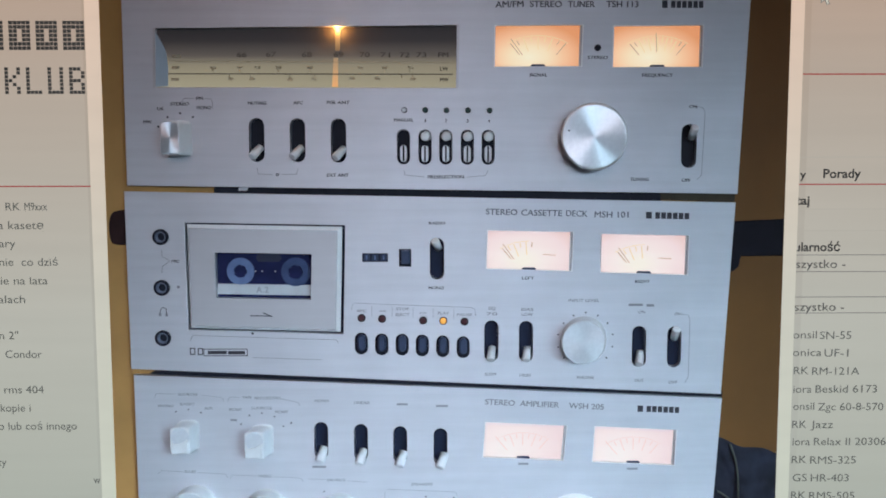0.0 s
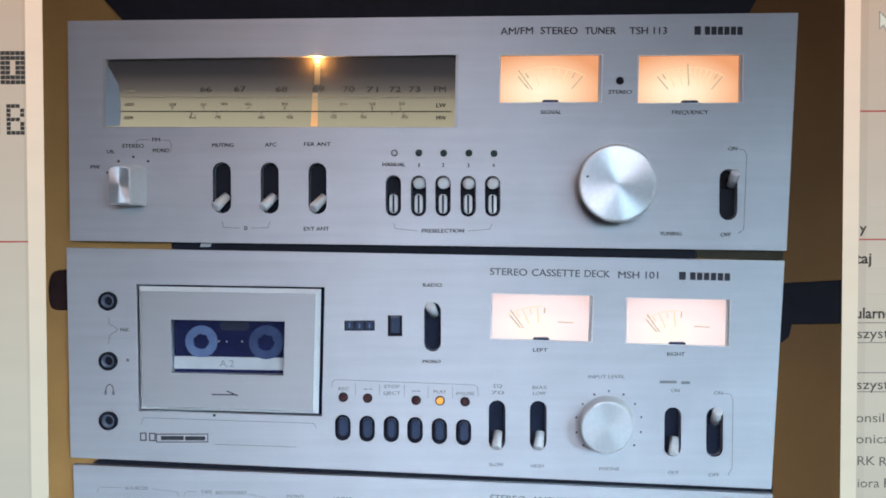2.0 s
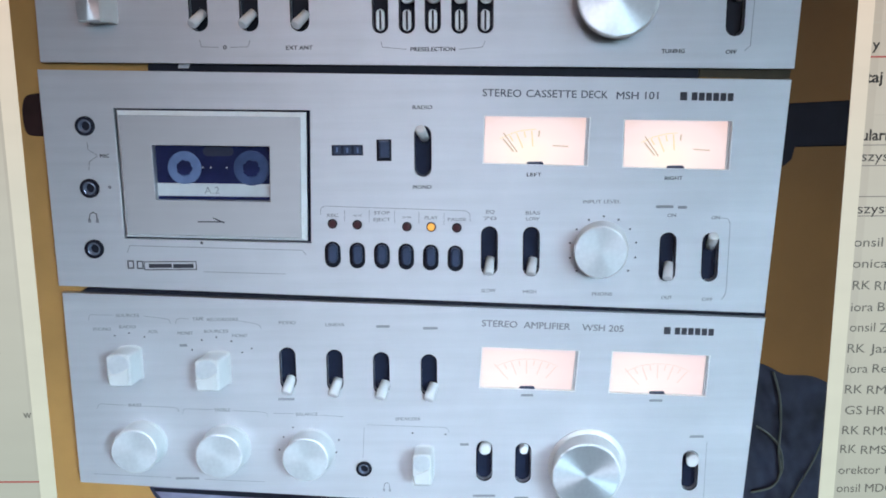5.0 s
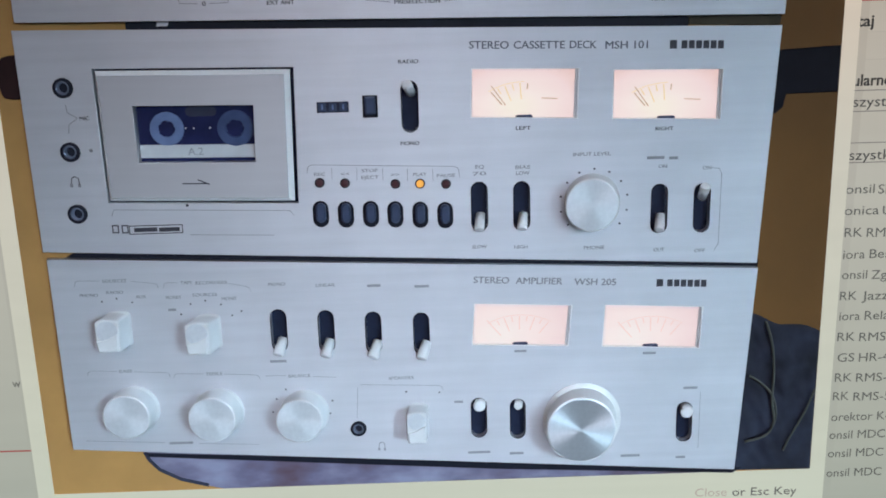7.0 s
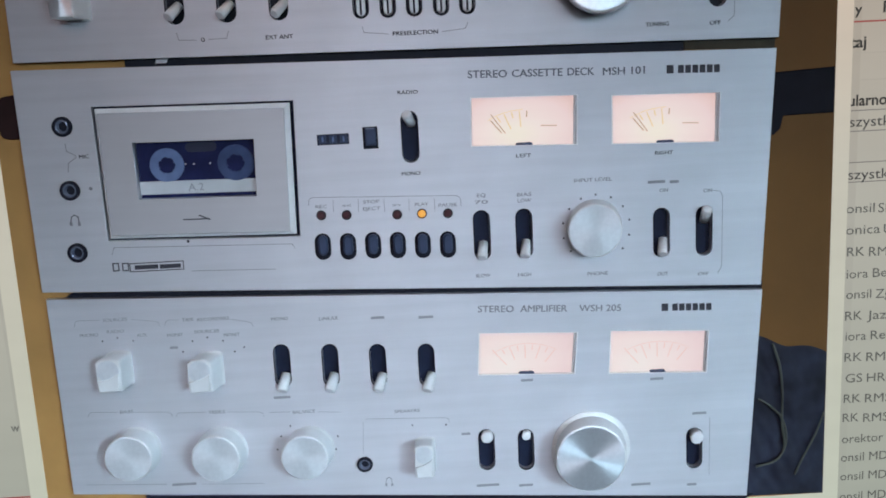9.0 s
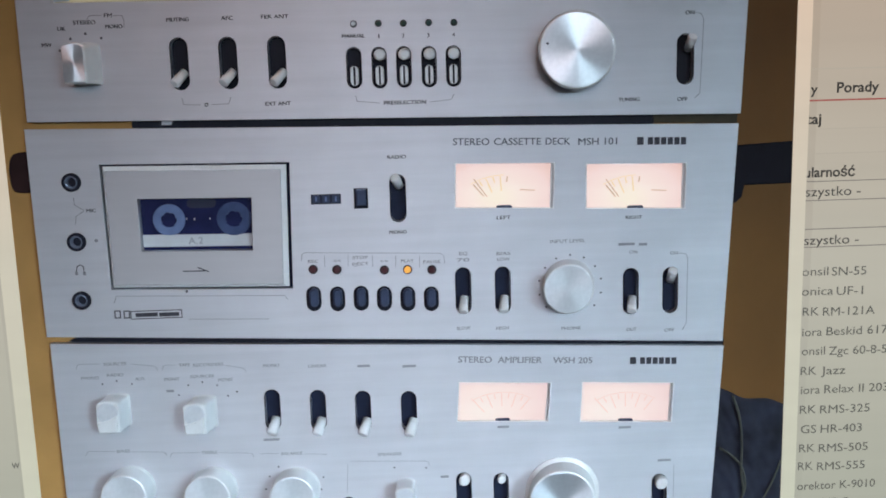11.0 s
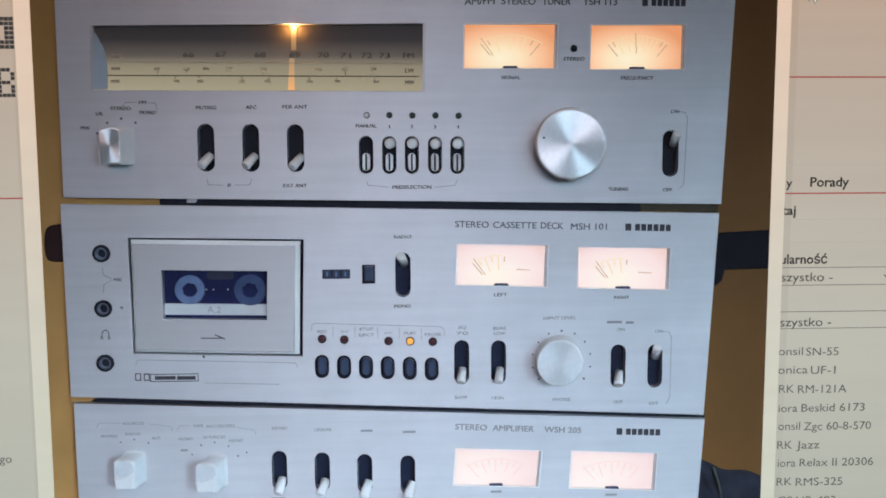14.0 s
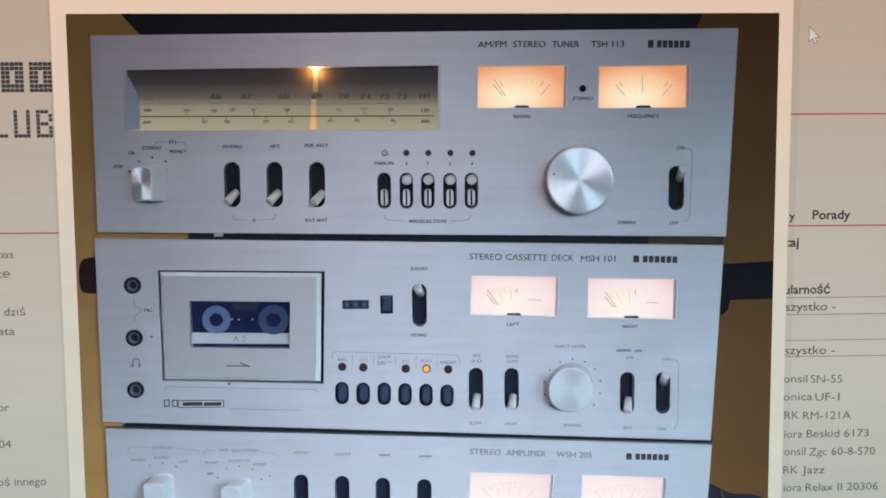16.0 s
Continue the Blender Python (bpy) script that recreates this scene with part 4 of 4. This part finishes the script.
for p, r, film in (((-65.90, -92.80), 4.35, REEL), ((-48.30, -93.10), 4.67, REEL_DARK)):
    reel = part("reel", turned(p, 1.8, [(r, 1.4), (r, 1.8), (r * 0.95, 1.92), (r * 0.52, 1.92), (r * 0.48, 1.7)], 36), film, cassette, "cloudy blue tape reel")
    part("hub", turned(p, 1.8, [(r * 0.50, 1.5), (r * 0.49, 2.0), (r * 0.42, 2.08), (r * 0.12, 2.04)], 7), TAPE, reel)
    for i in range(6):
        a = math.pi * i / 3 + 0.3
        part("tooth", slab(rect((p[0] + math.cos(a) * r * 0.47, p[1] + math.sin(a) * r * 0.47), r * 0.09, r * 0.09), 1.9, 2.12, 0.03), film, reel)
part("tape_window", slab(stadium_flat((-56.80, -88.50), 8.05, 2.58), 1.45, 1.6, 0.05), NAVY, cassette)
for p in ((-61.10, -92.70), (-59.00, -92.80), (-54.80, -92.80)):
    part("rivet", turned(p, 1.7, [(0.22, 1.4), (0.22, 1.65), (0.1, 1.72)], 8), LABEL, cassette)
part("label_strip", slab([(-74.00, -96.70), (-43.50, -97.30), (-43.70, -100.70), (-73.90, -100.10)], 1.45, 1.9, 0.1), LABEL, cassette, "white paper label strip")
lettering("A.2", (-61.00, -98.70), (-57.00, -98.70), 1.93, 1.95, INK_FAINT, cassette)
part("arrow_mark", line([(-63.00, -107.20), (-56.40, -107.30)], 0.3, FACE + 1.27), INK, door)
part("arrow_mark", line([(-58.90, -106.30), (-56.20, -107.50)], 0.3, FACE + 1.27), INK, door)
dot((-62.50, -112.90), 0.40, deck)
for p in JACKS:
    jack(p, 2.50, deck)
part("bracket_line", line([(-90.90, -86.00), (-90.80, -87.90), (-88.50, -89.30)], 0.16, FACE), INK_PALE, deck)
part("bracket_line", line([(-88.50, -89.60), (-90.70, -91.00), (-91.00, -93.20)], 0.16, FACE), INK_PALE, deck)
word("MIC", (-86.60, -89.50), 2.42, 0.97, deck)
dot((-85.90, -97.80), 0.48, deck, INK_PALE)
for p in ((-92.00, -106.70), (-89.90, -106.80)):
    bar(p, 0.75, 1.0, deck, INK_PALE, "headphone_mark")
part("headphone_mark", line([(-92.00, -106.30), (-91.70, -104.90), (-90.90, -104.40), (-90.00, -104.90), (-89.90, -106.40)], 0.22, FACE), INK, deck)
for p in ((-81.90, -118.70), (-79.40, -118.80)):
    part("noise_mark", rim(rect(p, 1.77, 2.25), rect(p, 1.13, 1.61), FACE - 0.02, FACE + 0.05), INK, deck)
part("noise_mark", rim(rect((-71.30, -119.10), 14.17, 2.42), rect((-71.30, -119.10), 13.69, 1.93), FACE - 0.02, FACE + 0.05), INK, deck)
bar((-74.00, -119.10), 6.12, 1.13, deck, INK)
bar((-67.80, -119.20), 5.47, 1.13, deck, INK)
part("bracket_line", line([(-82.50, -115.30), (-81.80, -113.50), (-35.60, -115.10), (-34.80, -116.30)], 0.14, FACE), INK_PALE, deck)
part("bracket_line", line([(-62.40, -120.80), (-40.40, -121.60)], 0.14, FACE), INK_PALE, deck)
counter = part("tape_counter", slab(rect((-22.90, -88.50), 8.21, 2.74), 2.6, 3.2, 0.1), NAVY, deck, "dark three-digit tape counter")
for p in ((-25.60, -88.40), (-22.90, -88.50), (-20.20, -88.50)):
    wheel = part("counter_wheel", slab(rect(p, 1.93, 2.09), 3.1, 3.4, 0.1), KEY_TOP, counter)
    part("wheel_mark", slab(rect(p, 0.48, 1.29), 3.3, 3.46, 0.02), REEL, wheel)
reset = part("reset_button", slab(rect((-13.30, -88.60), 3.86, 5.64), 2.6, 3.4, 0.2), BLACK, deck, "navy reset button")
cap = part("button_cap", slab(rect((-13.30, -88.40), 2.74, 4.51), 3.2, 4.6, 0.4), KEY_TOP, reset)
# Thin pale strip paints the highlight along the top of the cap.
part("cap_highlight", slab(rect((-13.30, -86.30), 2.42, 0.32), 4.0, 4.7, 0.05), SLEEVE, cap)
word("RADIO", (-3.10, -77.50), 5.15, 0.97, deck)
word("MONO", (-3.40, -98.30), 4.83, 0.97, deck)
for i, (p, tip) in enumerate(SLOTS):
    switch(p, sw, sh, tip, ((1.2, -2.4), (0.5, 4.4), (0.5, 4.4), (0.2, 4.4), (-0.9, -3.0))[i], deck, 2.4, 1.36)
meter(M1, deck, METER_PINK, -30, 6, "pink lit left level meter", None, (-34, 4))
meter(M2, deck, METER_PINK, -30, 6, "pink lit right level meter", None, (-34, 4))
word("LEFT", (26.10, -95.20), 3.86, 0.97, deck)
word("RIGHT", (62.90, -96.40), 4.67, 0.97, deck)
for text, p, q in (("STEREO", (12.50, -73.80), (22.50, -74.10)), ("CASSETTE", (23.80, -74.10), (36.80, -74.40)), ("DECK", (38.10, -74.40), (44.90, -74.60)), ("MSH 101", (47.20, -74.80), (58.00, -74.90))):
    lettering(text, p, q, 1.93, FACE + 0.01, INK_MID, deck, "lettering", 0.0, 0.08)
brand_bars((63.70, -75.10), (77.70, -75.50), 1.77, deck)
part("bracket_line", line([(-30.50, -105.30), (-30.30, -103.70), (-29.30, -103.20), (8.10, -104.70), (9.10, -105.40), (9.30, -107.50)], 0.14, FACE), INK_PALE, deck)
for p, q in (((-24.10, -104.30), (-24.10, -107.30)), ((-17.50, -104.40), (-17.60, -107.50)), ((-10.80, -104.70), (-10.80, -107.80)), ((-4.30, -105.00), (-4.40, -108.10)), ((2.30, -105.30), (2.30, -108.40))):
    part("divider_line", line([p, q], 0.12, FACE), INK_PALE, deck)
for text, p, w in (("REC", (-27.30, -105.70), 18), ("<<", (-20.70, -105.80), 14), ("STOP", (-14.20, -105.10), 26), ("EJECT", (-14.20, -106.90), 28), (">>", (-7.60, -106.40), 14), ("PLAY", (-1.10, -106.50), 22), ("PAUSE", (5.70, -107.00), 30)):
    word(text, p, 0.16 * w, 0.89, deck, INK_PALE)
for p, mat in (((-27.40, -108.00), LED_RED), ((-20.80, -108.30), LED_RED), ((-7.60, -108.90), LED_RED), ((-1.10, -109.00), AMBER), ((5.70, -109.30), LED_RED)):
    led(p, 0.97, mat, deck, "lit amber indicator lamp" if mat is AMBER else "")
for p in ((-27.60, -116.40), (-21.00, -116.70), (-14.40, -116.80), (-7.90, -117.10), (-1.30, -117.40), (5.30, -117.70)):
    key = part("transport_key", slab(stadium(p, 4.19, 7.09), 2.6, 3.5, 0.2), BLACK, deck, "navy oval transport key")
    part("key_cap", slab(stadium((p[0], p[1] + 0.16), 2.58, 5.31), 3.3, 5.0, 0.5), KEY_TOP, key)
for text, p, w in (("EQ", (14.60, -105.00), 14), ("70", (14.50, -106.80), 22), ("BIAS", (25.90, -105.40), 24), ("LOW", (25.90, -107.00), 22), ("SLOW", (14.20, -126.50), 24), ("HIGH", (25.30, -126.90), 22), ("INPUT LEVEL", (44.10, -102.50), 62), ("ON", (62.80, -106.30), 14), ("OUT", (62.40, -128.80), 18), ("ON", (74.50, -107.00), 14), ("OFF", (73.40, -129.40), 18), ("PHONE", (44.90, -127.70), 34)):
    word(text, p, 0.16 * w, 0.97, deck, INK_PALE)
bar((60.90, -104.00), 4.6, 0.75, deck)
bar((65.60, -104.20), 2.4, 0.75, deck)
level = round_knob((44.30, -116.40), 7.0, 6.0, deck, SPUN_PALE, 1.04, "pale turned level knob")
kx, kz = (44.80, -115.50)
for i in range(11):
    a = math.radians(-130 + 26 * i)
    dot((kx + math.sin(a) * 9.02, kz + math.cos(a) * 9.02), 0.29, deck)
part("bracket_line", line([(75.80, -107.10), (77.80, -107.30), (78.50, -108.60), (78.40, -127.60), (77.30, -129.50)], 0.14, FACE), INK_PALE, deck)
part("gap_strip", slab([(-94.20, -124.90), (89.70, -132.50), (89.40, -134.90), (-97.80, -126.90)], 0.3, 0.95, 0.1), BLACK, deck, "black strip in the gap below the deck")

# ---- amplifier ----
amp = thing("stereo_amplifier", (-9.90, -187.80), "silver stereo amplifier with pale knobs, bottom of the stack", "amplifier", "hi-fi stack")
PANEL = [(-101.10, -126.30), (89.60, -134.80), (86.10, -194.40), (-100.80, -181.40)]
M1 = [(12.50, -142.40), (39.20, -143.70), (38.20, -155.40), (11.70, -154.20)]
M2 = [(48.20, -143.90), (75.10, -145.30), (74.50, -157.20), (47.50, -155.90)]
SLOTS = [((-40.90, -148.20), (-41.60, -156.00)), ((-28.00, -148.90), (-28.70, -156.80)), ((-15.20, -149.70), (-15.70, -157.60)), ((-2.10, -150.40), (-2.40, -158.30))]
STUBS = [((13.20, -175.80), (13.30, -172.50), 11), ((24.10, -176.50), (24.20, -172.80), 8), ((71.10, -179.10), (71.80, -176.40), 12)]
sw, sh = 4.01, 11.57
part("chassis", slab(grow(PANEL, 0.985), 0.3, 1.0, 0.1), NAVY_BLACK, amp, "black chassis")
plate_with_holes("front_panel", PANEL, [M1, M2, *[stadium(p, sw, sh) for p, _ in SLOTS], *[stadium(p, sw, sh) for p, _, _ in STUBS], circle((-20.60, -177.80), 1.54)], 1.0, FACE, ALU, amp, "brushed silver front panel")
for p, tip in SLOTS:
    switch(p, sw, sh, (tip[0], tip[1] + 0.5), (1.7, 5.0), amp, 2.4, 1.5)
for p, tip, r in STUBS:
    part("slot_rim", rim(stadium(p, sw + 0.5, sh + 0.5), stadium(p, sw - 0.02, sh - 0.02), FACE - 0.3, FACE + 0.06), BLACK, amp)
    k = 0.15 * r
    part("switch_button", turned(tip, 5.2, [(k * 0.9, 1.1), (k, 4.6), (k * 0.85, 5.1), (k * 0.4, 5.3)], 20), LEVER, amp, "round white switch button")
meter(M1, amp, METER_PALE, -34, 9, "pale pink lit left power meter", METER_FAINT)
meter(M2, amp, METER_PALE, -34, 9, "pale pink lit right power meter", METER_FAINT)
for text, p, q in (("STEREO", (12.40, -135.60), (22.00, -136.10)), ("AMPLIFIER", (23.80, -136.20), (36.40, -136.80)), ("WSH 205", (39.70, -137.00), (51.00, -137.50))):
    lettering(text, p, q, 1.85, FACE + 0.01, INK_PALE, amp, "lettering", 0.0, 0.14)
brand_bars((62.10, -138.10), (75.90, -138.70), 1.70, amp)
for p in ((-87.20, -148.40), (-63.10, -150.00)):
    selector_knob(p, 6.2, 8.9, 6.5, amp, (3.3, 2.4), True, SPUN_PALE)
selector_knob((-4.30, -178.30), 5.2, 9.2, 6.5, amp, (0.6, 2.6), True, SPUN_PALE)
round_knob((-84.80, -172.30), 6.3, 6.0, amp, SPUN_PALE, 1.06, "pale turned bass knob")
round_knob((-61.20, -173.80), 6.4, 6.0, amp, SPUN_PALE, 1.06, "pale turned treble knob")
round_knob((-37.00, -175.10), 6.3, 6.0, amp, SPUN_PALE, 1.06, "pale turned balance knob")
round_knob((42.00, -180.60), 9.5, 7.2, amp, SPUN_BLUE, 1.14, "large turned aluminium volume knob")
jack((-20.60, -177.80), 2.16, amp)
for p in ((-15.15, -184.30), (-13.50, -184.40)):
    bar(p, 0.55, 0.8, amp, INK_FAINT, "headphone_mark")
part("headphone_mark", line([(-15.20, -183.90), (-15.00, -182.50), (-14.30, -182.10), (-13.60, -182.60), (-13.50, -184.00)], 0.2, FACE), INK_FAINT, amp)
for text, p, w in (("SOURCES", (-83.90, -132.80), 42), ("PHONO", (-91.10, -136.60), 32), ("RADIO", (-84.10, -136.00), 30), ("AUX", (-77.30, -137.40), 18), ("TAPE", (-64.80, -133.90), 20), ("RECORDERS", (-58.10, -134.10), 56), ("MONIT", (-68.50, -137.90), 28), ("SOURCES", (-60.10, -137.40), 44), ("MONIT", (-53.60, -138.70), 28), ("MONO", (-40.60, -135.10), 30), ("LINEAR", (-27.60, -135.80), 34), ("BASS", (-83.70, -158.50), 24), ("TREBLE", (-59.60, -160.10), 30), ("BALANCE", (-36.20, -161.50), 40), ("SPEAKERS", (-8.20, -163.10), 46)):
    word(text, p, 0.15 * w, 0.93, amp, INK_FAINT)
for p, w in (((-14.50, -136.40), 24), ((-1.60, -137.00), 26), ((-70.50, -180.40), 44), ((13.10, -186.30), 42), ((23.70, -187.00), 26), ((56.00, -188.90), 36), ((70.40, -189.90), 18), ((-41.70, -157.10), 30), ((72.50, -168.90), 26), ((25.00, -156.40), 22), ((60.70, -158.20), 24), ((-69.20, -141.40), 14), ((7.60, -170.80), 16)):
    bar(p, 0.15 * w, 0.70, amp, INK_FAINT)
for p, q in (((-93.50, -132.50), (-87.90, -132.70)), ((-79.60, -133.00), (-73.60, -133.80)), ((-69.80, -133.70), (-67.20, -133.90)), ((-53.50, -134.50), (-49.10, -135.40)), ((-93.20, -158.10), (-86.10, -158.50)), ((-81.30, -158.80), (-72.80, -159.30)), ((-69.80, -159.70), (-62.50, -160.00)), ((-56.70, -160.30), (-48.40, -160.80)), ((-45.40, -161.20), (-39.90, -161.30)), ((-32.50, -161.80), (-26.20, -162.30)), ((-20.30, -165.60), (-20.90, -174.60)), ((-19.50, -164.70), (2.20, -165.70)), ((-96.80, -178.80), (-75.20, -180.10)), ((-65.60, -180.70), (-48.80, -181.60)), ((75.40, -170.40), (75.30, -187.30))):
    part("bracket_line", line([p, q], 0.11, FACE), INK_FAINT, amp)
for p in ((-87.80, -138.50), (-83.80, -137.80), (-79.70, -138.90), (-64.10, -139.90), (-60.10, -139.10), (-56.00, -140.30), (-66.90, -142.70), (-53.20, -143.50), (-50.60, -142.40), (-40.20, -165.40), (-42.90, -168.20), (-44.20, -172.00), (-28.30, -172.90), (-27.50, -169.20), (-6.90, -167.30), (2.30, -167.80)):
    dot(p, 0.25, amp)
for pts in ([(-94.60, -134.00), (-94.20, -132.80), (-93.40, -132.50)], [(-73.50, -133.80), (-72.60, -134.20), (-72.30, -135.20)], [(-71.00, -135.20), (-70.60, -134.10), (-69.70, -133.70)], [(-49.00, -135.40), (-48.00, -135.90), (-47.70, -136.80)], [(-94.20, -159.40), (-93.80, -158.50), (-93.10, -158.10)], [(-72.70, -159.30), (-71.90, -159.70), (-71.60, -160.60)], [(-70.70, -161.00), (-70.40, -160.10), (-69.70, -159.70)], [(-48.30, -160.80), (-47.40, -161.20), (-47.10, -162.10)], [(2.30, -165.70), (3.10, -166.20), (3.30, -167.10)]):
    part("bracket_line", line(pts, 0.11, FACE), INK_FAINT, amp)
# Contact shade between amplifier and seat, laid in as a black strip.
part("gap_strip", slab([(-81.50, -183.10), (88.20, -193.80), (85.50, -195.40), (18.40, -191.70), (-80.70, -184.30)], 0.85, 1.0, 0.05), BLACK, amp, "black strip standing for the shade under the amplifier")
